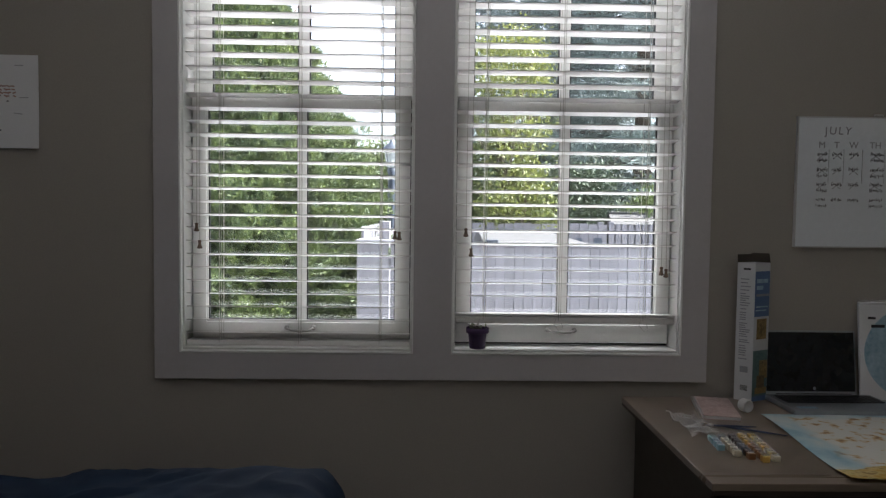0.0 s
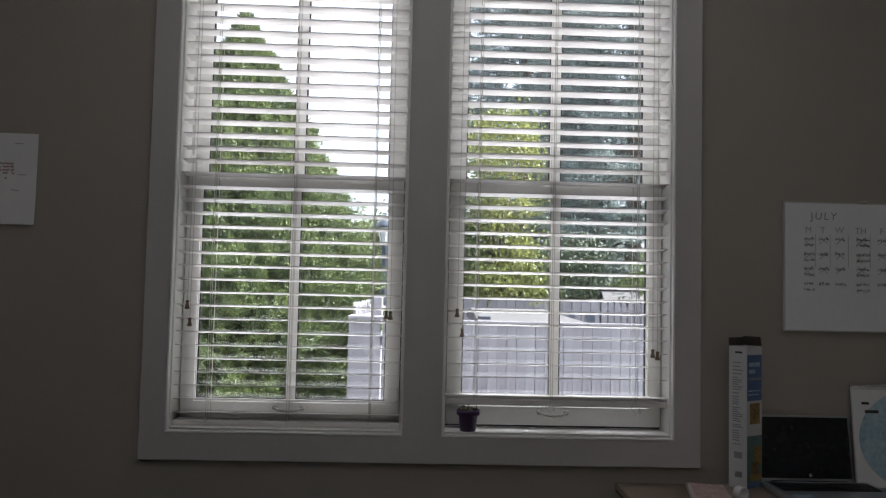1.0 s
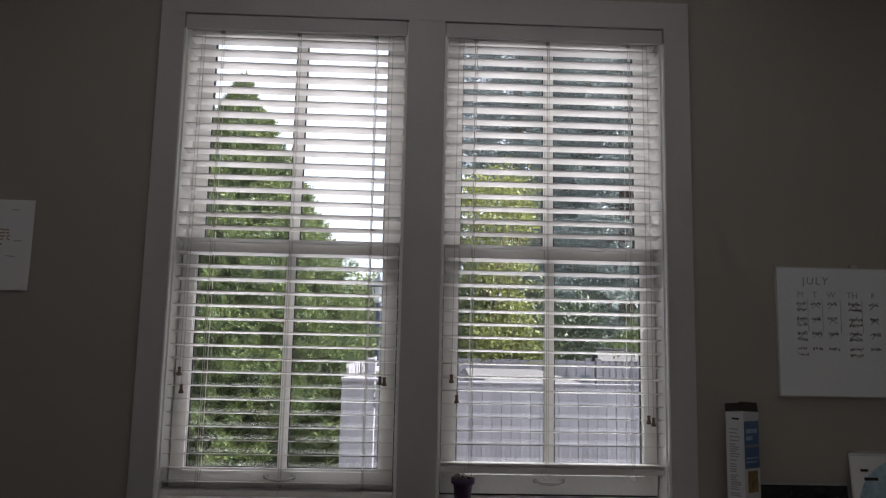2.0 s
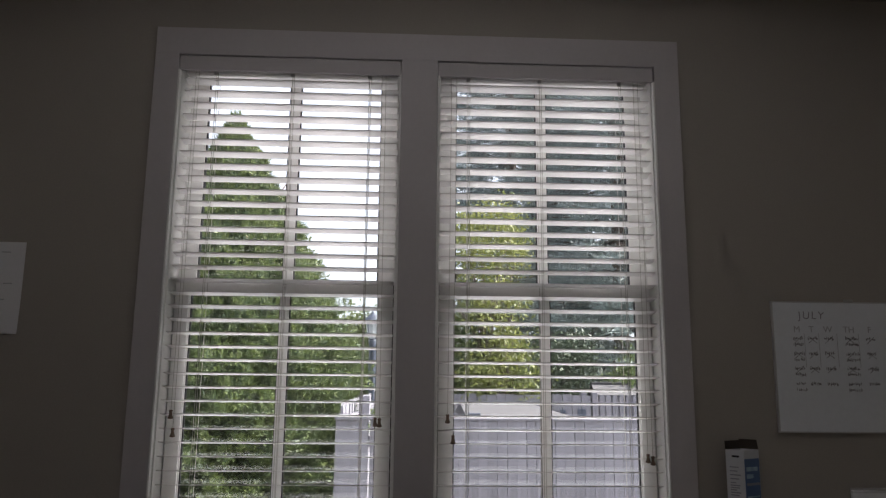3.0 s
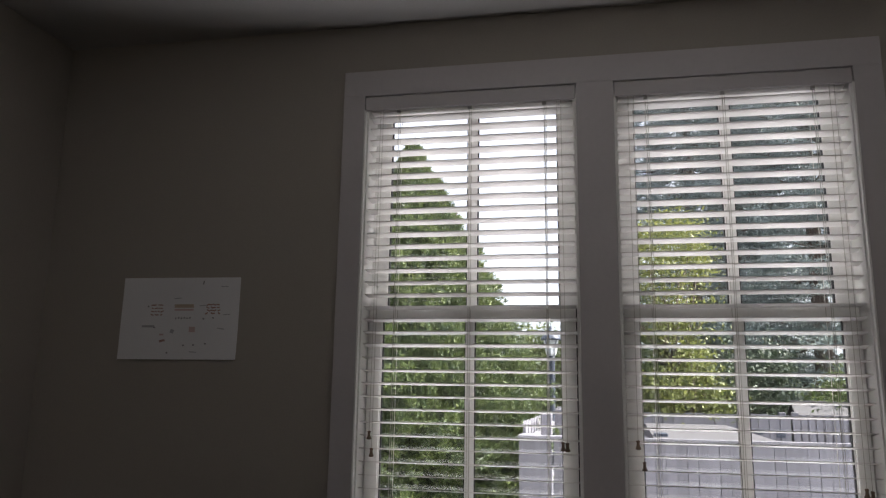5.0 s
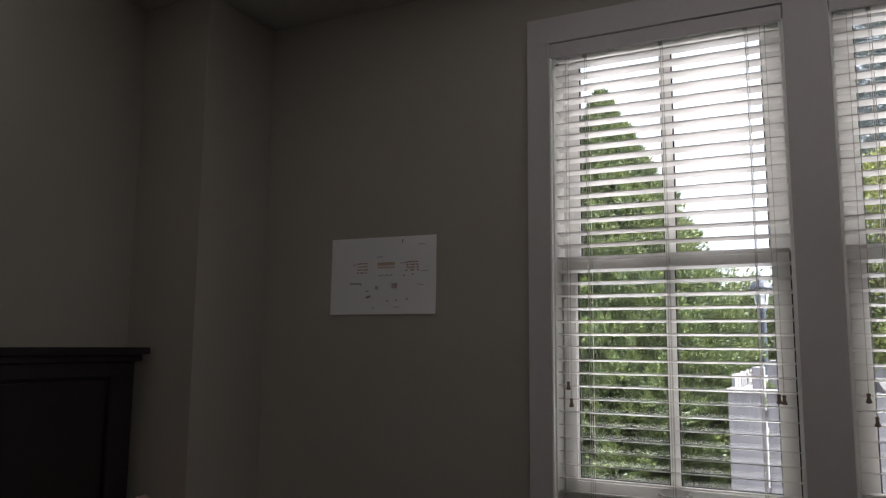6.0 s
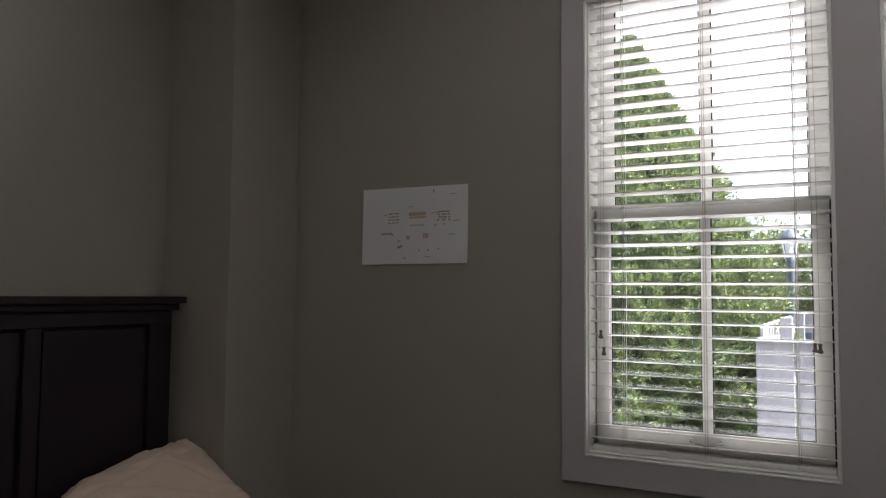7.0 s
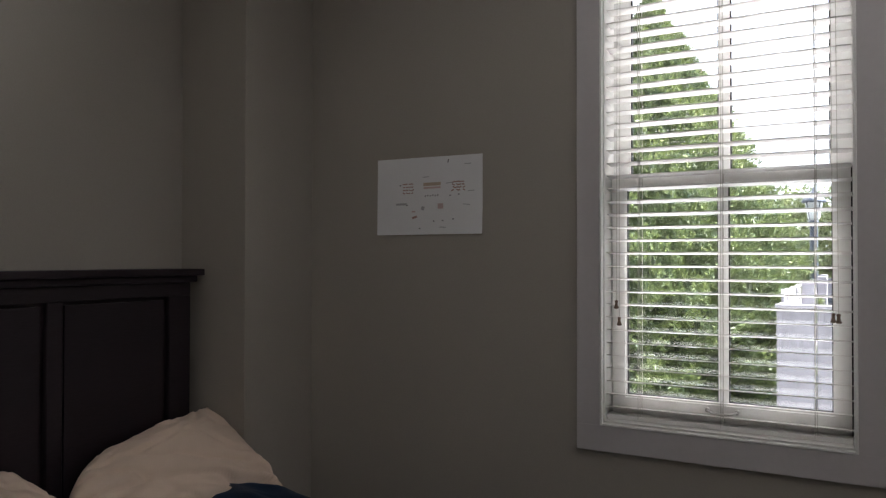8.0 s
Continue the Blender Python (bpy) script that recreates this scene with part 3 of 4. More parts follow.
# dark green of the cedar's filler core, with the inner shade in its colour
M_INNER = mat("shaded_inner_core", (0.035, 0.048, 0.024), 0.95, 0.5, 12, 50, 0.8)


def conifer(name, x, y, height, radius, material, label, whorls, per, needles, seed):
    """A spruce: whorls of drooping boughs, each set with tufts of needles."""
    rg = np.random.default_rng(seed)
    tree = thing(name, (x, y, GZ), label, "tree")
    limbs, cs, ws = [], [], []
    for k in range(whorls):
        f = k / whorls
        z = GZ + 0.5 + (height - 0.5) * f
        reach = radius * (1 - f) ** 0.85 + 0.1
        for j in range(per):
            a = 2 * math.pi * (j + rg.uniform(-0.3, 0.3)) / per + k * 1.3
            ln = reach * rg.uniform(0.75, 1.1)
            d = np.array([math.cos(a), math.sin(a), 0])
            droop = rg.uniform(-0.28, -0.08)
            start = np.array([x, y, z])
            mid, end = start + d * ln * 0.55 + [0, 0, droop * ln * 0.4], start + d * ln + [0, 0, droop * ln * 0.5]
            if k % 2 == 0:
                limbs.append(([tuple(start), tuple(mid), tuple(end)], 0.035 * (1 - f) + 0.008))
            s = np.sqrt(rg.uniform(0.05, 1, needles))[:, None]
            p = start + (end - start) * s + np.array([0, 0, droop * ln * 0.2]) * np.sin(s * math.pi)
            lateral = np.array([-math.sin(a), math.cos(a), 0])
            off = rg.uniform(-1, 1, needles)[:, None] * 0.26 * ln * (1.05 - s * 0.75)
            p = p + lateral * off + rg.normal(scale=0.03, size=p.shape)
            w = d * 0.8 + lateral * np.sign(off) * 0.6 + np.array([0, 0, 0.1])
            cs.append(p)
            ws.append(w)
    g = sprays(np.concatenate(cs), np.concatenate(ws), 5, 0.12, 0.022, 0.55)
    crown_part(tree, [g], material)
    trunk_part(tree, x, y, GZ, GZ + height, 0.16, limbs)
    return tree


def broadleaf(name, x, y, z0, z1, spread, material, label, clumps, leaves, size, seed, depth=None, clump_r=0.3):
    """A shrub or small tree: stems forking to clumps of leaves, with gaps between the clumps."""
    rg = np.random.default_rng(seed)
    tree = thing(name, (x, y, GZ), label, "tree" if z1 > 1.9 else "shrub")
    depth = depth or spread
    cen, limbs = [], []
    for k in range(clumps):
        u = rg.normal(size=3)
        u /= np.linalg.norm(u)
        u *= rg.uniform(0.35, 1) ** 0.5
        c = np.array([x + u[0] * spread, y + u[1] * depth, (z0 + z1) / 2 + u[2] * (z1 - z0) / 2])
        cen.append(c)
        if k % 2 == 0:
            zb = GZ + (z0 - GZ) * rg.uniform(0.4, 1)
            limbs.append(([(x, y, zb), tuple((np.array([x, y, zb]) + c) / 2 + rg.normal(scale=0.08, size=3)), tuple(c)], 0.022))
    cen = np.repeat(np.array(cen), leaves, axis=0)
    p = cen + rg.normal(scale=clump_r * 0.55, size=cen.shape)
    w = rg.normal(size=p.shape) + [0, 0, 0.2]
    n = len(p)
    ob = new("crown", blades_mesh("crown", p, w, size * rg.uniform(0.6, 1.3, n), size * 0.5 * rg.uniform(0.7, 1.3, n), material))
    under(ob, tree)
    trunk_part(tree, x, y, GZ, (z0 + z1) / 2, 0.05, limbs)
    return tree


arborvitae(-1.87, 5.0, 4.13)
conifer("blue_spruce", 4.6, 13.6, 14.0, 3.9, M_SPRUCE, "large blue spruce with drooping silvery boughs behind the fence", 42, 13, 120, 3)
conifer("blue_spruce", 2.6, 16.5, 15.5, 3.4, M_SPRUCE, "tall blue-grey spruce behind the yellow-green tree", 42, 12, 105, 4)
conifer("fir_tree", 8.0, 20.0, 10.0, 3.4, M_FIR, "dark green fir standing far behind the fence", 24, 10, 50, 5)
conifer("fir_tree", 4.2, 19.0, 12.5, 3.6, M_FIR, "dark green fir between the spruces", 22, 10, 50, 6)
broadleaf("lime_tree", 1.25, 10.2, 2.1, 4.55, 0.8, M_LIME, "small yellow-green leafy tree behind the fence", 44, 150, 0.075, 11)
broadleaf("shrub", 1.55, 9.9, 0.9, 2.2, 0.65, M_LIME, "yellow-green leafy shrub rising over the fence", 26, 190, 0.08, 12)
broadleaf("shrub", 0.75, 10.4, 0.8, 2.5, 0.5, M_LEAF, "mid-green leafy shrub rising over the fence", 24, 210, 0.078, 13)
broadleaf("shrub", 2.55, 10.6, 0.6, 2.3, 0.75, M_FIR, "grey-green evergreen shrub behind the fence", 30, 210, 0.078, 14)
broadleaf("shrub", 3.9, 10.3, 0.6, 1.75, 0.6, M_LEAF, "low light green shrub behind the picket fence", 24, 190, 0.078, 15)
broadleaf("small_tree", -0.75, 10.5, 0.9, 2.45, 0.75, M_PALE, "thin light green small tree behind the lamp post", 62, 150, 0.08, 16)
broadleaf("small_tree", -0.2, 12.5, 0.6, 2.6, 0.8, M_LIME, "sparse yellow-green small tree in the distance", 30, 120, 0.09, 17)


def hedge():
    n = 52000
    p = np.stack([RNG.uniform(-16, 22, n), RNG.uniform(24, 26, n), GZ + RNG.uniform(0, 1, n) ** 0.8 * 2.6], 1)
    p[:, 2] += 0.5 * np.sin(p[:, 0] * 0.9) + 0.3 * np.sin(p[:, 0] * 2.3)
    p[:, 2] = np.maximum(p[:, 2], GZ)
    ob = new("far_hedge", blades_mesh("far_hedge", p, RNG.normal(size=p.shape), RNG.uniform(0.15, 0.35, n), RNG.uniform(0.08, 0.18, n), M_LEAF))
    tagged(ob, "distant line of mixed green shrubs and trees", "hedge", "", "stuff")


hedge()


def board_mesh(w, h, t=0.02, pointed=False):
    bm = bmesh.new()
    out = [(-w / 2, 0), (w / 2, 0), (w / 2, h - (0.03 if pointed else 0)), (w / 4, h), (-w / 4, h), (-w / 2, h - (0.03 if pointed else 0))]
    a = [bm.verts.new((x, -t / 2, z)) for x, z in out]
    b = [bm.verts.new((x, t / 2, z)) for x, z in out]
    bm.faces.new(a)
    bm.faces.new(b[::-1])
    for k in range(6):
        bm.faces.new((a[k], b[k], b[(k + 1) % 6], a[(k + 1) % 6]))
    bmesh.ops.recalc_face_normals(bm, faces=bm.faces)
    return mesh_of("board", bm, M_FENCE)


def fence(p0, p1, top, board_w, gap, label, pointed=False, cap=True, seed=1, post_every=2.4):
    """A board fence from p0 to p1 with rails, posts and separate boards."""
    rg = random.Random(seed)
    d = Vector((p1[0] - p0[0], p1[1] - p0[1], 0))
    run, ang = d.length, math.degrees(math.atan2(d.y, d.x))
    fz = thing("fence", (*p0, GZ), label, "fence", "garden fences")
    base = pose(p0[0], p0[1], GZ, 0, 0, ang)
    h = top - GZ
    for z in (0.25, h * 0.55, h - 0.2):
        part("rail", box(0, run, 0.012, 0.05, z, z + 0.08, 0.004), M_FENCE, fz, "", False, base)
    if cap:
        part("cap", box(-0.005, run + 0.005, -0.03, 0.05, h, h + 0.025, 0.004), M_FENCE, fz, "", False, base)
    k = 0
    while k * post_every <= run + 0.01:
        part("post", box(k * post_every + 0.01, k * post_every + 0.10, 0.05, 0.15, -0.03, h + 0.03, 0.006), M_FENCE, fz, "", False, base)
        k += 1
    me = board_mesh(board_w, h - 0.03, 0.02, pointed)
    x = board_w / 2
    while x < run:
        piece("board", me, base @ pose(x, rg.uniform(-0.004, 0.004), 0.025 + rg.uniform(-0.008, 0.008), 0, rg.uniform(-0.25, 0.25), rg.uniform(-1.5, 1.5)), fz)
        x += board_w + gap
    return fz


fence((0.10, 5.6), (4.2, 5.6), 0.985, 0.100, 0.004, "weathered white vertical-board fence with a flat top", seed=2)
back_fence = fence((0.3, 9.3), (2.85, 9.3), 1.195, 0.14, 0.010, "weathered pale board fence behind the shed roof", False, False, 3)
fence((2.88, 9.3), (4.70, 9.3), 1.20, 0.078, 0.030, "pale picket fence with gaps between the pickets", True, False, 4)
fence((-0.566, 3.20), (-0.20, 3.21), 1.115, 0.12, 0.008, "pale lavender-grey board fence beside the cedar", seed=5, post_every=9)
front_fence = fence((-0.19, 3.21), (0.30, 3.22), 1.115, 0.12, 0.004, "short pale board fence panel beyond a narrow gap", seed=8, post_every=9)
fence((-0.505, 6.95), (-0.535, 3.40), 1.235, 0.09, 0.05, "pale picket fence running away from the house", True, False, 6)
side_fence = fence((-0.46, 7.25), (0.6, 7.3), 1.25, 0.14, 0.008, "pale board fence behind the lamp post", False, False, 7)
for owner, x, y, z, w, h in ((back_fence, 2.40, 9.28, 0.936, 0.09, 0.06), (back_fence, 2.70, 9.28, 0.917, 0.13, 0.11), (side_fence, -0.36, 7.23, 0.99, 0.14, 0.08), (front_fence, -0.16, 3.188, 0.99, 0.06, 0.07)):
    part("vent", box(x - w / 2, x + w / 2, y - 0.012, y + 0.006, z - h / 2, z + h / 2, 0.003), M_LAMP, owner, "small dark grey vent cover")


def shed():
    sh = thing("shed", (1.4, 6.6, GZ), "low garden shed with a pale shallow hipped roof", "shed")
    x0, x1, y0, y1, ze, zr = 0.64, 1.92, 5.92, 8.3, 0.985, 1.104
    part("wall", box(x0 + 0.1, x1 - 0.1, y0 + 0.1, y1 - 0.1, GZ, ze), M_FENCE, sh)
    bm = bmesh.new()
    pts = [(x0, y0, ze), (x1, y0, ze), (x1, y1, ze), (x0, y1, ze), (x0, 7.2, zr), (1.59, 7.2, zr)]
    lo = [bm.verts.new((x, y, z - 0.03)) for x, y, z in pts[:4]]
    v = [bm.verts.new(p) for p in pts]
    for q in ((0, 1, 5, 4), (1, 2, 5), (2, 3, 4, 5), (3, 0, 4)):
        bm.faces.new([v[i] for i in q])
    for k in range(4):
        bm.faces.new((lo[k], lo[(k + 1) % 4], v[(k + 1) % 4], v[k]))
    bm.faces.new(lo[::-1])
    bmesh.ops.recalc_face_normals(bm, faces=bm.faces)
    part("roof", bm, M_ROOF, sh, "pale shallow hipped roof")
    part("roof_vent", box(0.66, 0.80, 6.10, 6.25, ze, ze + 0.055, 0.006), M_LAMP, sh, "small grey roof vent")


shed()


def far_shed():
    """A low shed beyond the picket fence: only its pale gabled roof shows."""
    sh = thing("shed", (3.4, 10.0, GZ), "low shed with a pale grey gabled roof behind the pickets", "shed")
    x0, x1, y0, y1, ze, zr = 2.98, 3.78, 9.50, 10.05, 1.19, 1.385
    part("wall", box(x0 + 0.05, x1 - 0.05, y0 + 0.05, y1 - 0.05, GZ, ze), M_FENCE, sh)
    bm = bmesh.new()
    ym = (y0 + y1) / 2
    a = [bm.verts.new((x0, y, z)) for y, z in ((y0, ze), (ym, zr), (y1, ze), (y1, ze - 0.03), (ym, zr - 0.03), (y0, ze - 0.03))]
    b = [bm.verts.new((x1, y, z)) for y, z in ((y0, ze), (ym, zr), (y1, ze), (y1, ze - 0.03), (ym, zr - 0.03), (y0, ze - 0.03))]
    bm.faces.new(a)
    bm.faces.new(b[::-1])
    for k in range(6):
        bm.faces.new((a[k], b[k], b[(k + 1) % 6], a[(k + 1) % 6]))
    bmesh.ops.recalc_face_normals(bm, faces=bm.faces)
    part("roof", bm, M_ROOF, sh, "pale grey gabled roof")
    part("ridge_cap", box(x0 - 0.01, x1 + 0.01, ym - 0.05, ym + 0.05, zr - 0.012, zr + 0.012, 0.004), M_ROOF, sh)


far_shed()


def lamp_post(x, y):
    lp = thing("lamp_post", (x, y, GZ), "dark grey-blue garden lamp post with a capped lantern", "lamp post")
    part("post", lathe([(0.09, 0), (0.09, 0.25), (0.05, 0.32), (0.045, 2.350), (0.06, 2.390), (0.03, 2.430)], 14, (x, y, GZ)), M_LAMP, lp, "", True)
    lan = part("lantern", lathe([(0.05, 2.420), (0.065, 2.440), (0.095, 2.620), (0.085, 2.625)], 8, (x, y, GZ)), M_BOX_WHITE, lp, "frosted glass lantern")
    part("cap", lathe([(0.135, 2.620), (0.13, 2.645), (0.085, 2.700), (0.03, 2.740), (0.015, 2.790), (0.004, 2.810)], 14, (x, y, GZ)), M_LAMP, lan, "", True)
    for k in range(4):
        a = math.pi / 4 + k * math.pi / 2
        part("bar", tube([(x + 0.055 * math.cos(a), y + 0.055 * math.sin(a), GZ + 2.42), (x + 0.1 * math.cos(a), y + 0.1 * math.sin(a), GZ + 2.625)], 0.006, 5), M_LAMP, lan)


lamp_post(-0.50, 7.10)

# ---- bed ----
BX0, BX1, BY0, BY1, BZ = -2.33, -0.22, -2.02, -0.49, 0.660


def bed():
    b = thing("bed", (-1.3, -1.25, 0), "dark wooden bed with a panelled headboard and navy blanket", "bed")
    hb = part("headboard", box(-2.385, -2.345, -2.06, -0.475, 0.02, 1.375, 0.003), M_ESPRESSO, b)
    part("cornice", box(-2.405, -2.285, -2.10, -0.438, 1.388, 1.414, 0.005, 2), M_ESPRESSO, hb)
    part("moulding", box(-2.395, -2.305, -2.08, -0.455, 1.362, 1.388, 0.007, 2), M_ESPRESSO, hb)
    part("top_rail", box(-2.345, -2.322, -2.06, -0.475, 1.310, 1.362, 0.003), M_ESPRESSO, hb)
    for y, w in ((-2.06, 0.1), (-1.540, 0.056), (-1.056, 0.056), (-0.575, 0.1)):
        part("stile", box(-2.345, -2.322, y, y + w, 0.3, 1.310, 0.003), M_ESPRESSO, hb)
    for y0, y1 in ((-1.96, -1.540), (-1.484, -1.056), (-1.0, -0.575)):
        part("panel", box(-2.346, -2.334, y0 + 0.012, y1 - 0.012, 0.32, 1.298, 0.004, 2), M_ESPRESSO, hb)
    for y0, y1 in ((-2.0, -1.97), (-0.53, -0.50)):
        part("side_rail", box(-2.32, -0.28, y0, y1, 0.18, 0.40, 0.004), M_ESPRESSO, b)
    for x, y in ((-0.33, -1.97), (-0.33, -0.58)):
        part("leg", box(x, x + 0.05, y, y + 0.05, 0.0, 0.2, 0.004), M_ESPRESSO, b)
    for y in (-2.06, -0.545):
        part("leg", box(-2.38, -2.33, y, y + 0.07, 0.0, 0.3, 0.004), M_ESPRESSO, b)
    part("mattress", box(-2.31, -0.29, -1.96, -0.55, 0.36, 0.62, 0.04, 3), M_SHEET, b)


bed()


def cloth(name, nx, ny, fn, material, parent, label="", smooth=True):
    bm = bmesh.new()
    g = [[bm.verts.new(fn(i / nx, j / ny)) for j in range(ny + 1)] for i in range(nx + 1)]
    for i in range(nx):
        for j in range(ny):
            bm.faces.new((g[i][j], g[i + 1][j], g[i + 1][j + 1], g[i][j + 1]))
    bmesh.ops.recalc_face_normals(bm, faces=bm.faces)
    return part(name, bm, material, parent, label, smooth)


def blanket():
    """A navy cover over the bed that hangs over its sides and foot, with soft folds."""
    x0, x1, y0, y1, r, drop = -2.05, BX1 - 0.02, BY0, BY1 + 0.01, 0.09, 0.36

    def over(s, lo, hi):
        """Runs s metres along the top past hi (or lo), then bends down with radius r."""
        if s > hi - r:
            a = (s - (hi - r)) / r
            return (hi - r + r * math.sin(min(a, math.pi / 2)), -r * (1 - math.cos(min(a, math.pi / 2))) - max(0, (a - math.pi / 2) * r))
        if s < lo + r:
            a = ((lo + r) - s) / r
            return (lo + r - r * math.sin(min(a, math.pi / 2)), -r * (1 - math.cos(min(a, math.pi / 2))) - max(0, (a - math.pi / 2) * r))
        return s, 0.0

    def fn(u, v):
        sx = x0 + u * (x1 + drop - x0)
        sy = (y0 - drop) + v * (y1 - y0 + 2 * drop)
        px, dx = over(sx, -9, x1)
        py, dy = over(sy, y0, y1)
        d = min(dx, dy) if dx and dy else dx + dy
        p = Vector((sx * 2.2, sy * 2.6, 0.3))
        fold = 0.024 * noise.noise(p) + 0.012 * noise.noise(p * 2.7 + Vector((3, 1, 0)))
        ridge = 0.016 * noise.noise(Vector((sx * 3.0 + sy * 7.0, sy * 9 - sx * 5.0, 4.2))) + 0.028 * (1 - abs(noise.noise(Vector((sx * 1.7 + sy * 1.2, sy * 6.5 - sx * 2.0, 1.7)))) * 2.2)
        crease = noise.noise(Vector((sx * 5.5 + sy * 3.0, sy * 13.0 - sx * 3.5, 7.7)))
        ridge += 0.016 * max(0.0, 1 - abs(crease) * 3.2) * (0.5 + 0.5 * noise.noise(Vector((sx * 2.1, sy * 2.3, 2.0))))
        hang = min(1, -d / 0.2) if d < 0 else 0
        wave = 0.02 * math.sin(sx * 15 + 2 * math.sin(sy * 3)) * hang
        top = 1 - hang
        bulge = -0.020 * max(0, (px - (x1 - 0.25)) / 0.25) ** 2 * top
        return (px + (wave * 0.3 if dx else 0), py + (wave if dy else 0), BZ + d + (fold + ridge) * top + bulge)

    b = thing("blanket", (-1.2, -1.25, 0.3), "dark navy blanket with soft folds spread over the bed", "blanket")
    ob = cloth("cover", 170, 150, fn, M_NAVY, b)
    so = ob.modifiers.new("thickness", "SOLIDIFY")
    so.thickness, so.offset = 0.012, -1


blanket()


def pillow(at, size, turn, seed, label):
    """A plump creased pillow: a cushion form with pinched corners and wrinkles."""
    w, h, t = size
    bm = bmesh.new()
    n = 64
    grids = []
    for side in (1, -1):
        g = []
        for i in range(n + 1):
            row = []
            for j in range(n + 1):
                u, v = i / n * 2 - 1, j / n * 2 - 1
                edge = max(0.0, (1 - abs(u) ** (2.6 if u > 0 else 4.5))) ** 0.5 * max(0.0, (1 - abs(v) ** 2.6)) ** 0.5
                pinch = 1 - 0.09 * (abs(v) ** 2) * (1 - abs(u) ** 2)
                pinch2 = 1 - 0.09 * (abs(u) ** 2) * (1 - abs(v) ** 2)
                q = Vector((u * 2.2 + seed, v * 2.2, side * 0.5))
                wr = 0.016 * noise.noise(q * 1.1) + 0.006 * noise.noise(q * 3.1)
                cr = 0.020 * max(0, 1 - abs(noise.noise(Vector((u * 1.3 + v * 2.2 + seed * 3, v * 1.2 - u * 0.6, 4.0 + side)))) * 9)
                ru = 1 if abs(u) < 1 and abs(v) < 1 else 0
                fold = 0.0
                for cu, cv, amp in ((1.1, -1.0, 0.040), (-1.1, -0.8, 0.022), (0.9, 1.1, 0.018), (-1.0, 1.1, 0.012)):      # folds fanning out of the corners
                    d = math.hypot(u - cu, v - cv)
                    fold += amp * math.sin(math.atan2(v - cv, u - cu) * 13 + 2.5 * noise.noise(q * 0.7) + seed) * math.exp(-d * 1.3)
                z = side * (edge * t / 2) + (wr - cr + fold) * (edge ** 0.5) * ru * side
                soft = 0.22 - 0.15 * max(0.0, u) * abs(v) + 0.15 * max(0.0, -u) * max(0.0, v)
                rx, ry = u * math.sqrt(1 - soft * v * v) + 0.24 * max(0.0, v) * max(0.0, -u), v * math.sqrt(1 - soft * u * u) + ((0.34 if u > 0 else 0.06) * u - 0.10 * (1 - u * u)) * max(0.0, v)
                sag = -(0.005 if u < 0 else 0.020) * (u * u) * max(0, v + 0.4) + 0.02 * noise.noise(Vector((u * 1.2 + seed, v * 1.2, 9)))
                row.append((rx * w / 2 * pinch, ry * h / 2 * pinch2, z + sag))
            g.append(row)
        grids.append(g)
    vs = {}
    for s, g in enumerate(grids):
        for i in range(n + 1):
            for j in range(n + 1):
                rim = i in (0, n) or j in (0, n)
                vs[s, i, j] = vs[0, i, j] if (s == 1 and rim) else bm.verts.new(g[i][j])
    for s in range(2):
        for i in range(n):
            for j in range(n):
                q = (vs[s, i, j], vs[s, i + 1, j], vs[s, i + 1, j + 1], vs[s, i, j + 1])
                bm.faces.new(q if s == 0 else q[::-1])
    ob = part("pillow", bm, M_PILLOW, None, label, True, pose(*at, *turn))
    tagged(ob, label, "pillow", "bed pillows")


pillow((-2.105, -0.755, 0.718), (0.68, 0.44, 0.18), (32, -5, 80), 1.3, "rumpled beige cotton pillow leaning on the headboard")
pillow((-2.08, -1.47, 0.735), (0.68, 0.46, 0.17), (18, 2, 92), 5.1, "beige cotton pillow lying against the headboard")


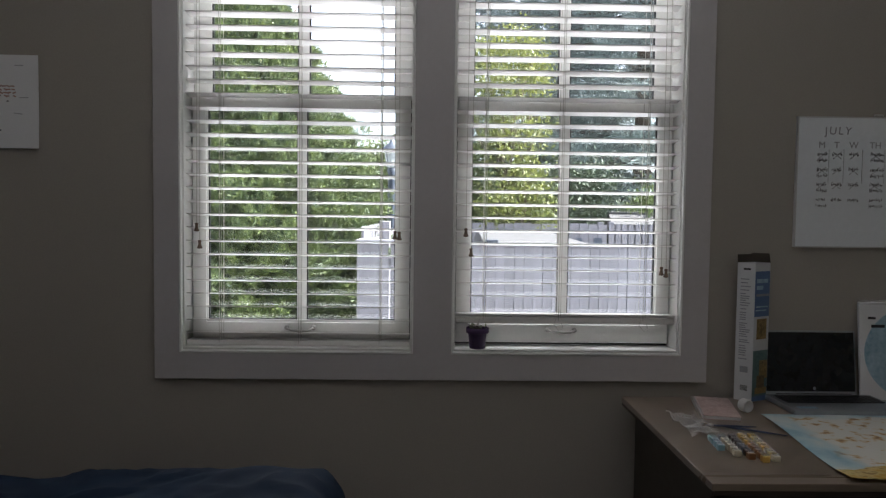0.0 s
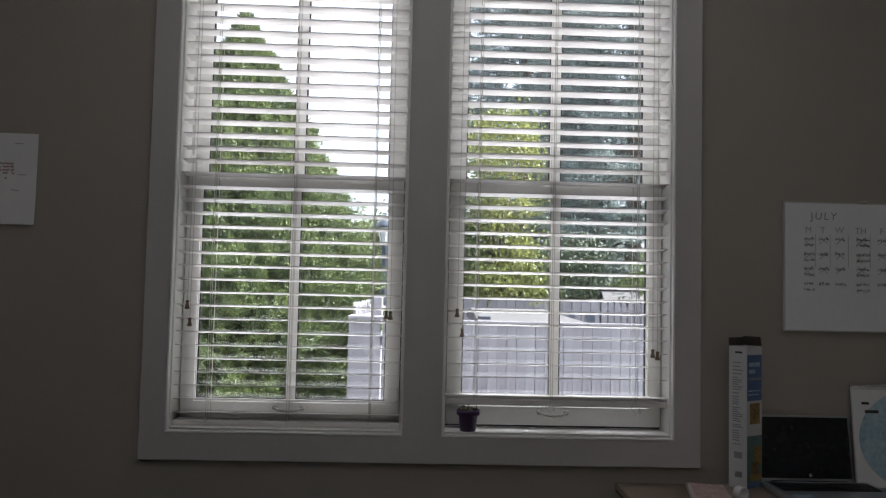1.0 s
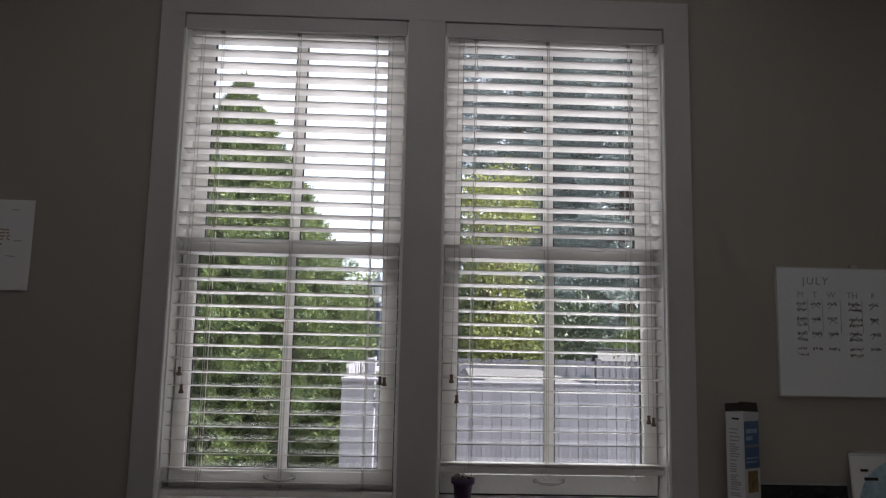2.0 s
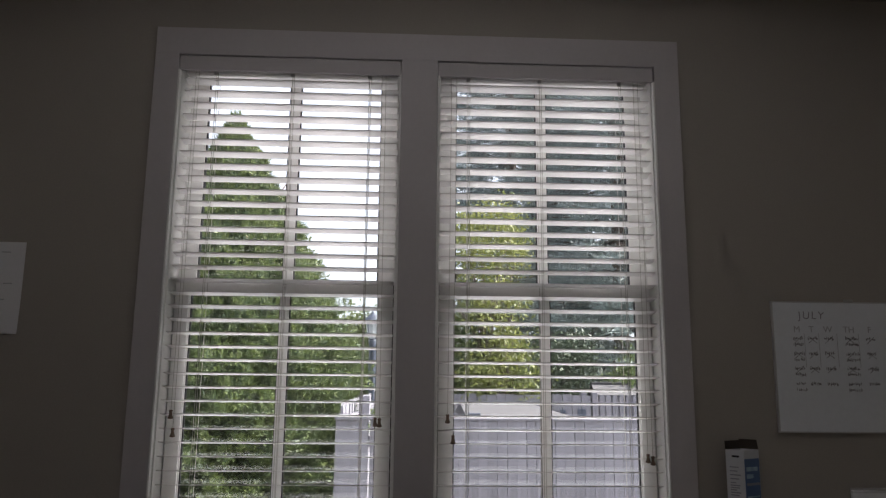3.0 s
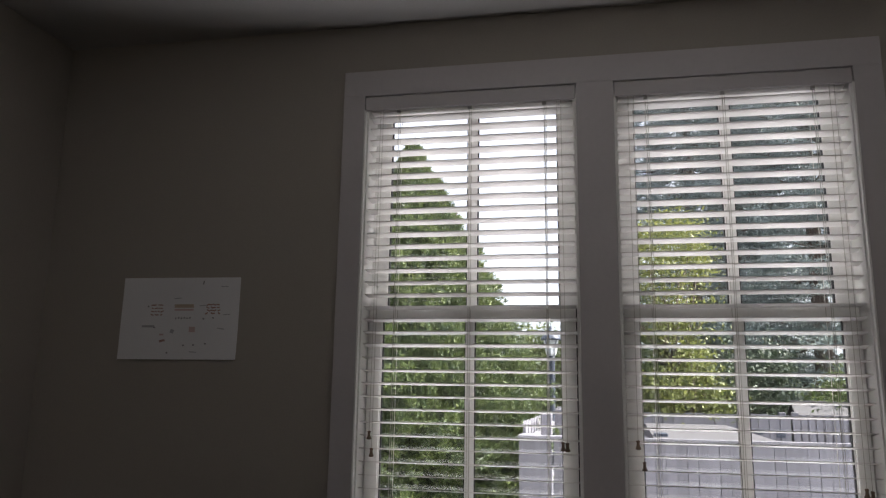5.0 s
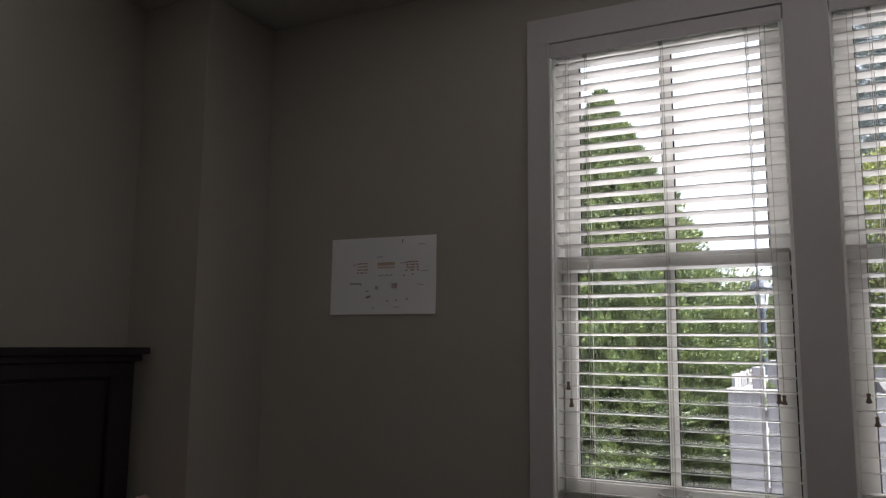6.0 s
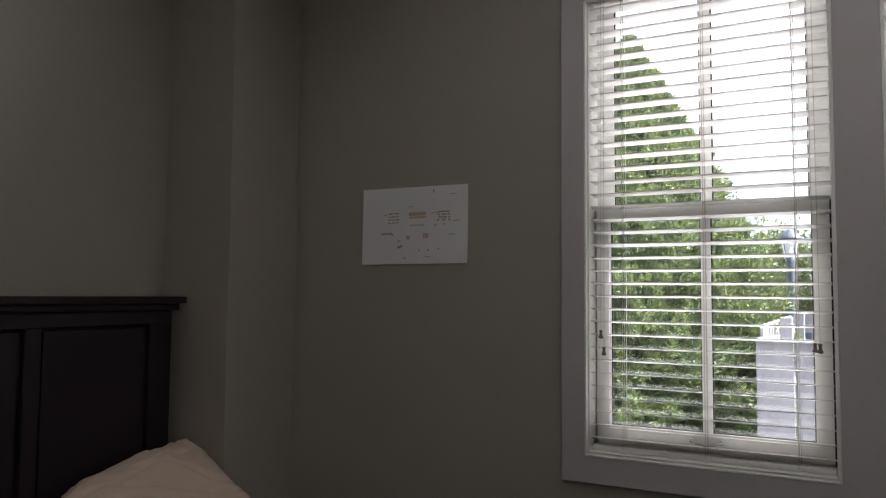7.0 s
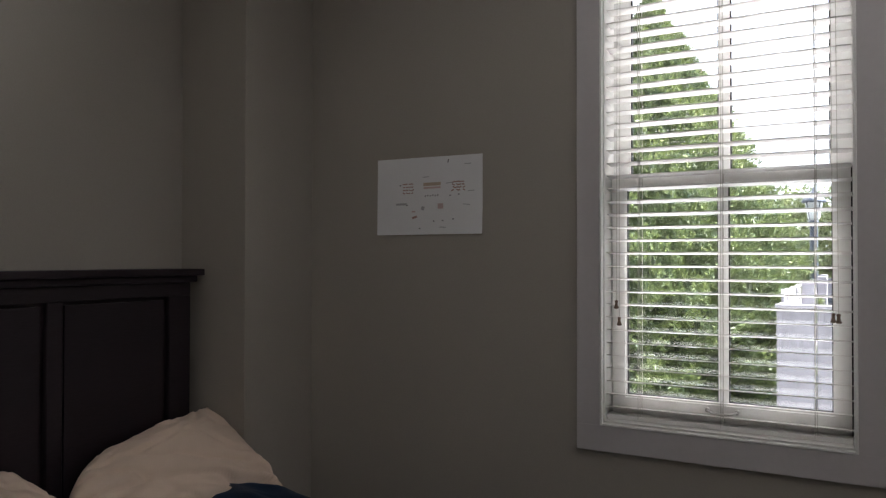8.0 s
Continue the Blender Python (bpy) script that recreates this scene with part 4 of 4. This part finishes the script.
def wall_paper_sheet():
    """A sheet pinned flat on the wall, its lower corners lifting, with faint marks."""
    x0, x1, z0, z1 = -1.769, -1.294, 1.549, 1.854
    sheet = thing("poster", ((x0 + x1) / 2, 0, z0), "large white paper sheet with faint coloured marks on the wall", "paper")

    def fn(u, v):
        lift = 0.004 * (1 - v) ** 3 * (0.4 + 0.6 * abs(u - 0.5) * 2) + 0.0015 * math.sin(u * 9 + v * 4)
        return (x0 + u * (x1 - x0), -0.004 - max(0, lift), z0 + v * (z1 - z0) - 0.003 * u * v)

    ob = cloth("sheet", 20, 14, fn, M_PAPER, sheet, "", False)
    so = ob.modifiers.new("thickness", "SOLIDIFY")
    so.thickness, so.offset = 0.0006, 0

    def mark(u, v, w, h, m, ang=0):
        x, z = x0 + u * (x1 - x0), z0 + v * (z1 - z0)
        y = fn(u, v)[1]
        part("mark", box(-w / 2, w / 2, -0.0012, 0.0, -h / 2, h / 2), m, sheet, "", False, pose(x, y - 0.0006, z, 0, ang, 0))

    rg = random.Random(3)
    mark(0.54, 0.645, 0.078, 0.013, M_INK_TAN)
    mark(0.54, 0.600, 0.076, 0.007, M_INK_PINK)
    for r in range(4):
        for k in range(4):
            mark(0.27 + 0.025 * k + rg.uniform(-0.008, 0.008), 0.66 - r * 0.04, 0.007 + rg.random() * 0.006, 0.004, M_INK_RED, rg.uniform(-30, 30))
            mark(0.74 + 0.03 * k + rg.uniform(-0.008, 0.008), 0.66 - r * 0.035, 0.008 + rg.random() * 0.006, 0.0045, M_INK_RED, rg.uniform(-30, 30))
    for k in range(6):
        mark(0.475 + 0.024 * k, 0.495 + 0.006 * (k % 2), 0.004, 0.006, M_INK_SOFT, 25)
    mark(0.45, 0.34, 0.014, 0.014, M_INK_GREY, 20)
    mark(0.24, 0.40, 0.05, 0.008, M_INK_GREY)
    mark(0.37, 0.225, 0.022, 0.008, M_INK_RED, -15)
    mark(0.36, 0.30, 0.016, 0.006, M_INK_PINK)
    mark(0.62, 0.36, 0.024, 0.02, M_INK_PINK)
    mark(0.69, 0.93, 0.004, 0.014, M_INK_SOFT, 15)
    for u, v in ((0.555, 0.17), (0.64, 0.175), (0.74, 0.19), (0.42, 0.08), (0.71, 0.49), (0.79, 0.50), (0.295, 0.385), (0.23, 0.645)):
        mark(u, v, 0.006, 0.005, M_INK_SOFT, rg.uniform(-40, 40))
    for u, v in ((0.86, 0.37), (0.87, 0.88), (0.90, 0.54), (0.64, 0.09), (0.7, 0.65), (0.48, 0.74)):
        mark(u, v, 0.028, 0.003, M_INK_GREY, rg.uniform(-8, 8))
    return sheet


wall_paper_sheet()


def lettering(text, size, m, material, parent, name="lettering"):
    cu = bpy.data.curves.new(name, "FONT")
    cu.body, cu.size, cu.extrude, cu.align_x = text, size, 0.0003, "CENTER"
    tmp = new("text_source", cu)
    me = bpy.data.meshes.new_from_object(tmp.evaluated_get(bpy.context.evaluated_depsgraph_get()))
    bpy.data.objects.remove(tmp)
    me.materials.clear()
    me.materials.append(material)
    ob = new(name, me)
    ob.matrix_basis = m
    return under(ob, parent)


def whiteboard():
    x0, x1, z0, z1 = 1.206, 1.766, 1.256, 1.690
    wb = thing("whiteboard", ((x0 + x1) / 2, 0, z0), "white dry-erase board with a handwritten July calendar", "whiteboard")
    part("board", box(x0, x1, -0.012, 0.0, z0, z1, 0.004, 2), M_BOARD, wb)
    part("edge", ring(x0 - 0.001, x1 + 0.001, z0 - 0.001, z1 + 0.001, 0.004, -0.013, -0.001), M_BOARD_EDGE, wb)
    part("hook", box(1.462, 1.492, -0.016, -0.002, z1, z1 + 0.010, 0.003), M_METAL, wb, "small metal hanging clip")
    y = -0.0128
    for ch, x in zip("JULY", (1.301, 1.322, 1.349, 1.373)):
        lettering(ch, 0.036, pose(x, y, 1.632, 90, 0, random.Random(ord(ch)).uniform(-3, 3)) @ pose(0, 0, 0, 0, 0, random.Random(ord(ch)).uniform(-9, 4)), M_INK_FAINT, wb)
    cols = (1.288, 1.338, 1.395, 1.468, 1.540, 1.610)
    for ch, x in zip(("M", "T", "W", "TH", "F"), cols):
        lettering(ch, 0.030, pose(x, y, 1.587, 90, 0, 0), M_INK_GREY, wb)
    for x in (1.312, 1.362, 1.425, 1.50):
        part("grid_line", box(x, x + 0.001, y - 0.0004, y + 0.0006, 1.47, 1.583), M_INK_GREY, wb)
    rg = random.Random(9)
    for r, z in enumerate((1.566, 1.515, 1.466, 1.415)):
        for c, x in enumerate(cols):
            bm = bmesh.new()
            lines = 2 if c in (0, 3) else 1
            for k in range(lines):
                xx = x - 0.014
                while xx < x + (0.018 if c != 3 else 0.028):
                    w, h = rg.uniform(0.0012, 0.0022), rg.uniform(0.005, 0.013)
                    zz = z - k * 0.020 + rg.uniform(-0.002, 0.002)
                    add_box(bm, xx, xx + w, y - 0.0005, y + 0.0005, zz - h / 2, zz + h / 2)
                    add_box(bm, xx, xx + 0.005, y - 0.0004, y + 0.0004, zz - 0.001 + rg.uniform(-0.003, 0.003), zz + 0.001)
                    xx += rg.uniform(0.004, 0.0075)
            part("writing", bm, M_INK_SOFT, wb, "scribbled dark marker writing")
            if r < 3:
                for ang in ((-40, 38) if (r + c) % 2 else (-42,)):
                    part("cross_line", box(-0.018, 0.018, -0.0005, 0.0005, -0.0006, 0.0006), M_INK_SOFT, wb, "", False, pose(x + 0.002, y - 0.0006, z - 0.004, 0, ang, 0))


whiteboard()


# ---- desk and what lies on it ----
DX0, DX1, DY0, DY1, DZ = 0.632, 2.05, -0.822, -0.035, 0.75


def desk():
    d = thing("desk", (1.3, -0.43, 0), "brown laminate desk with dark wooden sides against the wall", "desk")
    part("desktop", box(DX0, DX1, DY0, DY1, DZ - 0.018, DZ, 0.003, 2), M_DESK, d)
    part("edge_band", box(DX0 + 0.002, DX1 - 0.002, DY0 + 0.002, DY1, DZ - 0.030, DZ - 0.018, 0.002), M_DESK_DARK, d)
    for x in (DX0 + 0.045, DX1 - 0.07):
        part("side_panel", box(x, x + 0.025, DY0 + 0.05, DY1 - 0.01, 0.0, DZ - 0.030, 0.002), M_DESK_DARK, d)
    part("apron", box(DX0 + 0.07, DX1 - 0.07, DY0 + 0.055, DY0 + 0.075, DZ - 0.13, DZ - 0.030, 0.002), M_DESK_DARK, d)
    part("back_panel", box(DX0 + 0.07, DX1 - 0.07, DY1 - 0.05, DY1 - 0.03, 0.25, DZ - 0.030, 0.002), M_DESK_DARK, d)


desk()


def art_box():
    """A tall open-topped carton: one white face with print, one blue face with pictures."""
    a, f, r = Vector((0.999, -0.058, 0)), Vector((1.040, -0.098, 0)), Vector((1.106, -0.062, 0))
    bk = a + r - f
    z0, z1 = DZ + 0.001, 1.205
    bx = thing("art_supply_box", (1.05, -0.06, DZ), "tall white and blue printed art-supply carton with open top", "box")
    bm = bmesh.new()
    t = 0.002
    cen = (a + f + r + bk) / 4
    outer, inner = [a, f, r, bk], [p + (cen - p).normalized() * t * 1.6 for p in (a, f, r, bk)]
    rings = [[bm.verts.new((p.x, p.y, z)) for p in ps] for ps, z in ((outer, z0), (outer, z1), (inner, z1), (inner, z0 + 0.01))]
    for q, s in zip(rings, rings[1:]):
        for k in range(4):
            bm.faces.new((q[k], q[(k + 1) % 4], s[(k + 1) % 4], s[k]))
    bm.faces.new(rings[0][::-1])
    bm.faces.new(rings[-1])
    bmesh.ops.recalc_face_normals(bm, faces=bm.faces)
    part("carton", bm, M_BOX_WHITE, bx)
    # raised dark back flap
    n = (bk - r).normalized()
    fl = bmesh.new()
    q = [bk, r]
    lo = [fl.verts.new((p.x, p.y, z1 - 0.002)) for p in q]
    hi = [fl.verts.new((p.x - 0.002, p.y + 0.006, z1 + 0.030)) for p in q]
    fl.faces.new((lo[0], lo[1], hi[1], hi[0]))
    bmesh.ops.solidify(fl, geom=fl.faces[:], thickness=0.0015)
    part("flap", fl, M_BOX_INNER, bx, "dark open carton flap")
    fl = bmesh.new()
    lo = [fl.verts.new((p.x, p.y, z1 - 0.002)) for p in (a, bk)]
    hi = [fl.verts.new((p.x, p.y + 0.004, z1 + 0.026)) for p in (a, bk)]
    fl.faces.new((lo[0], lo[1], hi[1], hi[0]))
    bmesh.ops.solidify(fl, geom=fl.faces[:], thickness=0.0015)
    part("flap", fl, M_BOX_INNER, bx, "dark open carton flap")

    def on_face(p, q, name, u0, u1, za, zb, m, lift=0.0006, label=""):
        d = q - p
        nrm = Vector((d.y, -d.x, 0)).normalized()
        if nrm.dot(p - cen) < 0:
            nrm = -nrm
        b2 = bmesh.new()
        c = []
        for off in (0.0002, lift):
            for u, z in ((u0, za), (u1, za), (u1, zb), (u0, zb)):
                pt = p + d * u + nrm * off
                c.append(b2.verts.new((pt.x, pt.y, z)))
        b2.faces.new(c[4:])
        for k in range(4):
            b2.faces.new((c[k], c[(k + 1) % 4], c[4 + (k + 1) % 4], c[4 + k]))
        bmesh.ops.recalc_face_normals(b2, faces=b2.faces)
        part(name, b2, m, bx, label)

    # blue and picture face
    on_face(f, r, "print_band", 0.02, 0.98, 1.030, 1.178, M_BOX_BLUE, 0.0006, "blue printed band")
    on_face(f, r, "print_bar", 0.12, 0.85, 1.140, 1.153, M_PALE_BLUE, 0.001)
    on_face(f, r, "print_bar", 0.12, 0.55, 1.118, 1.131, M_PALE_BLUE, 0.001)
    on_face(f, r, "print_bar", 0.10, 0.90, 1.060, 1.064, M_PALE_BLUE, 0.001)
    on_face(f, r, "print_bar", 0.10, 0.80, 1.048, 1.052, M_PALE_BLUE, 0.001)
    on_face(f, r, "print_bar", 0.10, 0.95, 1.096, 1.104, M_TEXT, 0.001)
    on_face(f, r, "picture", 0.20, 0.85, 0.955, 1.022, M_GOLD, 0.0006, "small printed landscape picture")
    on_face(f, r, "picture", 0.02, 0.98, 0.755, 0.918, M_TEAL, 0.0006, "printed picture in teal and gold")
    on_face(f, r, "picture_patch", 0.45, 0.97, 0.825, 0.885, M_GOLD, 0.001)
    on_face(f, r, "picture_patch", 0.30, 0.80, 0.785, 0.835, M_BROWN, 0.0012)
    on_face(f, r, "picture_patch", 0.20, 0.95, 0.775, 0.795, M_GOLD, 0.0014)
    on_face(f, r, "print_bar", 0.02, 0.98, 0.752, 0.768, M_BOX_BLUE, 0.0016)
    # white print face
    rg = random.Random(5)
    z = 1.150
    while z > 0.88:
        on_face(a, f, "print_bar", 0.2, rg.uniform(0.5, 0.8), z, z + 0.0035, M_TEXT, 0.0008)
        z -= rg.choice((0.007, 0.008, 0.012))
    on_face(a, f, "hang_hole", 0.35, 0.75, 1.182, 1.188, M_BLACK, 0.0008)
    on_face(a, f, "print_bar", 0.3, 0.75, 0.845, 0.865, M_TEXT, 0.0008)
    for k in range(7):
        on_face(a, f, "bar_line", 0.35 + k * 0.06, 0.38 + k * 0.06, 0.785, 0.803, M_BLACK, 0.0008)


art_box()


def laptop():
    lp = thing("laptop", (1.27, -0.15, DZ), "open silver laptop with a black switched-off screen", "laptop")
    x0, x1, y0, y1 = 1.100, 1.452, -0.262, -0.062
    part("foot", box(x0 + 0.02, x1 - 0.02, y0 + 0.02, y1 - 0.02, DZ, DZ + 0.003), M_BLACK, lp)
    base = part("base", box(x0, x1, y0, y1, DZ + 0.003, DZ + 0.020, 0.004, 2), M_LAPTOP, lp)
    part("keyboard", box(x0 + 0.02, x1 - 0.02, y0 + 0.085, y1 - 0.018, DZ + 0.0195, DZ + 0.0208), M_BLACK, base, "black keyboard bed")
    key = mesh_of("key", box(-0.0075, 0.0075, -0.007, 0.007, 0, 0.0018, 0.001), M_BLACK)
    for r in range(5):
        for k in range(16):
            piece("key", key, pose(x0 + 0.034 + k * 0.0196, y0 + 0.096 + r * 0.0172, DZ + 0.0208), base)
    part("touchpad", box(1.235, 1.335, y0 + 0.012, y0 + 0.075, DZ + 0.0196, DZ + 0.0204, 0.0003), M_LAPTOP, base)
    part("sticker", box(1.125, 1.185, y0 + 0.018, y0 + 0.040, DZ + 0.0197, DZ + 0.0206), M_PALE_BLUE, base, "small pale sticker")
    tilt = pose(0, y1 + 0.004, DZ + 0.016, -8, 0, 0)
    lid = part("lid", box(x0, 1.414, 0.0, 0.008, 0.0, 0.213, 0.003, 2), M_LAPTOP, lp, "", False, tilt)
    s = part("screen", box(x0 + 0.006, 1.408, -0.0015, 0.001, 0.012, 0.207, 0.0005), M_SCREEN, lp, "glossy black screen", False, tilt)
    part("logo", lathe([(0.0055, 0), (0.0055, 0.0006)], 16), M_TEXT, lp, "", False, tilt @ pose(1.270, -0.0016, 0.022, 90))
    part("hinge", tube([(x0 + 0.04, y1 + 0.002, DZ + 0.016), (x1 - 0.06, y1 + 0.002, DZ + 0.016)], 0.006, 10), M_BLACK, lp, "", True)


laptop()


def canvas_pad():
    """A white pad of canvas sheets with a blue painted cover, leaning on the wall."""
    m = pose(1.424, -0.062, DZ + 0.001, -6, 0, 0)
    pad = thing("canvas_pad", (1.55, -0.05, DZ), "white canvas pad with a blue watery printed cover", "pad")
    part("sheet", box(0, 0.30, 0, 0.012, 0, 0.325, 0.002), M_PAPER, pad, "", False, m)
    bm = bmesh.new()
    c, r = (0.205, 0.155), 0.190
    poly = []
    for k in range(41):
        a = math.pi * (0.5 + k / 40)
        x, z = c[0] + r * math.cos(a), c[1] + r * math.sin(a) * 0.85
        poly.append((max(x, 0.004), min(max(z, 0.004), 0.32)))
    poly += [(0.297, 0.004), (0.297, 0.318)]
    f0 = [bm.verts.new((x, -0.0008, z)) for x, z in poly]
    f1 = [bm.verts.new((x, -0.0001, z)) for x, z in poly]
    bm.faces.new(f0)
    for k in range(len(poly)):
        j = (k + 1) % len(poly)
        bm.faces.new((f0[k], f0[j], f1[j], f1[k]))
    bmesh.ops.recalc_face_normals(bm, faces=bm.faces)
    part("cover_print", bm, M_PALE_BLUE, pad, "round blue watery print", False, m)
    part("print_bar", box(0.03, 0.055, -0.0016, 0.0, 0.268, 0.276), M_BLACK, pad, "", False, m)
    part("print_bar", box(0.04, 0.085, -0.0020, 0.0, 0.240, 0.250), M_BLACK, pad, "", False, m)
    part("binding", box(0.0, 0.30, -0.003, 0.014, 0.317, 0.333, 0.002), M_FILM, pad, "clear plastic wrapper edge", False, m)


canvas_pad()


def painting_sheet():
    ob = thing("painting", (1.0, -0.258, DZ), "unframed half-finished blue and ochre painting on canvas paper", "painting")

    bm = bmesh.new()
    n, k = 40, 30
    g = []
    for i in range(n + 1):
        row = []
        for j in range(k + 1):
            u, v = i / n, j / k
            x, y = u * 0.80 - 0.045 * v, -v * 0.557
            z = 0.0015 + 0.006 * max(0, (v - 0.75) / 0.25) ** 2 * max(0, 1 - u * 2.2) + 0.004 * max(0, 1 - u * 9) * (0.5 + 0.5 * math.sin(v * 7)) + 0.0012 * (1 + math.sin(u * 8 + v * 6))
            row.append(bm.verts.new((x, y, z)))
        g.append(row)
    for i in range(n):
        for j in range(k):
            bm.faces.new((g[i][j], g[i][j + 1], g[i + 1][j + 1], g[i + 1][j]))
    sheet = part("sheet", bm, M_ART, None, "", False, pose(0, 0, 0.0005))
    sheet.parent = ob
    so = sheet.modifiers.new("thickness", "SOLIDIFY")
    so.thickness, so.offset = 0.001, 1


painting_sheet()


def paint_pots():
    """Joined strips of small lidded paint pots."""
    st = thing("paint_pots", (0.82, -0.54, DZ), "strips of small clear lidded paint pots in earthy and pale tones", "paint set")
    cols = [(0.72, 0.47, 0.12), (0.76, 0.62, 0.30), (0.26, 0.11, 0.04), (0.05, 0.03, 0.025), (0.52, 0.26, 0.10), (0.42, 0.46, 0.46),
            (0.36, 0.52, 0.55), (0.28, 0.45, 0.52), (0.66, 0.60, 0.46), (0.2, 0.22, 0.24)]
    mats = [mat("pot_paint", c, 0.3, 0.08, 30, 200, 0.02) for c in cols]
    pm = [box(-0.0095, 0.0095, -0.0095, 0.0095, 0, 0.016, 0.0035, 2) for _ in mats]
    meshes = [mesh_of("pot", b, m) for b, m in zip(pm, mats)]
    lid = mesh_of("lid", lathe([(0.0085, 0.0155), (0.0098, 0.0162), (0.0098, 0.0185), (0.0088, 0.0200), (0.0066, 0.0194), (0.0060, 0.0165)], 14), M_POT_LID, True)
    rg = random.Random(2)
    ang = math.degrees(math.atan2(-0.19, -0.018))
    tones = ((0, 1, 8), (4, 2, 0), (3, 2, 9), (3, 8, 9), (6, 7, 6))
    for r, count in enumerate((8, 8, 7, 6, 4)):
        for k in range(count):
            m = pose(0.866 - r * 0.0285, -0.492 - 0.004 * r, DZ, 0, 0, ang) @ pose(k * 0.0255, 0, 0, 0, 0, rg.uniform(-6, 6))
            piece("pot", meshes[rg.choice(tones[r])], m, st)
            piece("lid", lid, m, st)


paint_pots()


def brush(p0, p1, label):
    d = Vector(p1) - Vector(p0)
    b = thing("paint_brush", p0, label, "brush", "paint brushes")
    pt = lambda s: tuple(Vector(p0) + d * s)
    part("handle", tube([pt(0.25), pt(0.45), pt(0.8), pt(1.0)], [0.0026, 0.0036, 0.0026, 0.0014], 8), M_BRUSH, b, "", True)
    part("ferrule", tube([pt(0.10), pt(0.25)], [0.0024, 0.0027], 8), M_METAL, b, "", True)
    part("bristles", tube([pt(0.0), pt(0.05), pt(0.10)], [0.0006, 0.0024, 0.0024], 7), M_BROWN, b, "", True)


brush((0.771, -0.362, DZ + 0.008), (0.977, -0.470, DZ + 0.004), "thin dark blue paint brush lying on the desk")
brush((0.763, -0.392, DZ + 0.010), (0.886, -0.478, DZ + 0.030), "thin dark blue paint brush leaning on the paint pots")


def notebook():
    """A small spiral notebook with a pink patterned cover."""
    nb = thing("notebook", (0.88, -0.19, DZ), "small spiral notebook with a pink patterned cover", "notebook")
    m = pose(0.884, -0.195, DZ, 0, 0, -13)
    part("page_block", box(-0.050, 0.055, -0.115, 0.115, 0.0015, 0.011, 0.001), M_PAPER, nb, "", False, m)
    part("cover", box(-0.052, 0.057, -0.117, 0.117, 0.011, 0.0125, 0.0005), M_PINKCARD, nb, "pink patterned cover", False, m)
    part("back_cover", box(-0.052, 0.057, -0.117, 0.117, 0.0, 0.0015, 0.0004), M_PINKCARD, nb, "", False, m)
    for k in range(16):
        y = -0.105 + k * 0.014
        pts = [(-0.053 + 0.008 * math.cos(t), y, 0.0075 + 0.0075 * math.sin(t)) for t in [i * math.pi / 4 for i in range(9)]]
        part("spiral_ring", tube(pts, 0.0008, 5), M_WHITE, nb, "", True, m)


notebook()


def film_bag():
    bg = thing("plastic_bag", (0.77, -0.38, DZ), "crumpled empty clear plastic bag", "plastic bag")

    def fn(u, v):
        p = Vector((u * 4, v * 4, 0.5))
        return (0.705 + u * 0.085 + 0.012 * noise.noise(p * 1.4), -0.49 + v * 0.22 + 0.012 * noise.noise(p * 1.2 + Vector((5, 2, 1))),
                DZ + 0.004 + 0.022 * abs(noise.noise(p * 1.1)) + 0.012 * abs(noise.noise(p * 2.6)))

    cloth("film", 26, 36, fn, M_FILM, bg)


film_bag()


def cap_roll():
    c = thing("bottle_cap", (0.966, -0.205, DZ), "small white plastic cap standing on its side", "cap")
    part("cap", lathe([(0.012, 0), (0.019, 0.001), (0.020, 0.003), (0.020, 0.026), (0.019, 0.028), (0.016, 0.028), (0.016, 0.006), (0.002, 0.006)], 24), M_WHITE, c, "", True,
         pose(0.966, -0.200, DZ + 0.0205, 90, 0, 20))


cap_roll()


def pot_plant():
    x, y, z = 0.150, 0.010, OZ0 + 0.016
    p = thing("plant_pot", (x, y, z), "small purple painted pot with tiny seedlings on the window sill", "plant pot")
    part("pot", lathe([(0.024, 0.0), (0.026, 0.001), (0.031, 0.050), (0.036, 0.052), (0.0385, 0.054), (0.0385, 0.070), (0.0365, 0.071), (0.034, 0.070), (0.033, 0.058)], 28, (x, y, z)), M_PURPLE, p, "", True)
    part("soil", lathe([(0.033, 0.056), (0.033, 0.062), (0.02, 0.065), (0.004, 0.066)], 20, (x, y, z)), M_SOIL, p, "", True)
    rg = np.random.default_rng(1)
    n = 46
    a, r = rg.uniform(0, 6.28, n), 0.03 * np.sqrt(rg.uniform(0, 1, n))
    b = np.stack([x + r * np.cos(a), y + r * np.sin(a), z + 0.066 + rg.uniform(0, 0.012, n)], 1)
    w = np.stack([rg.normal(size=n) * 0.8, rg.normal(size=n) * 0.8, rg.uniform(0.3, 1, n)], 1)
    under(new("seedlings", blades_mesh("seedlings", b, w, rg.uniform(0.008, 0.018, n), rg.uniform(0.004, 0.008, n), M_SEEDLING)), p)
    for k in range(12):
        part("stem", tube([(x + r[k] * math.cos(a[k]), y + r[k] * math.sin(a[k]), z + 0.062), tuple(b[k])], 0.0006, 4), M_SEEDLING, p)


pot_plant()
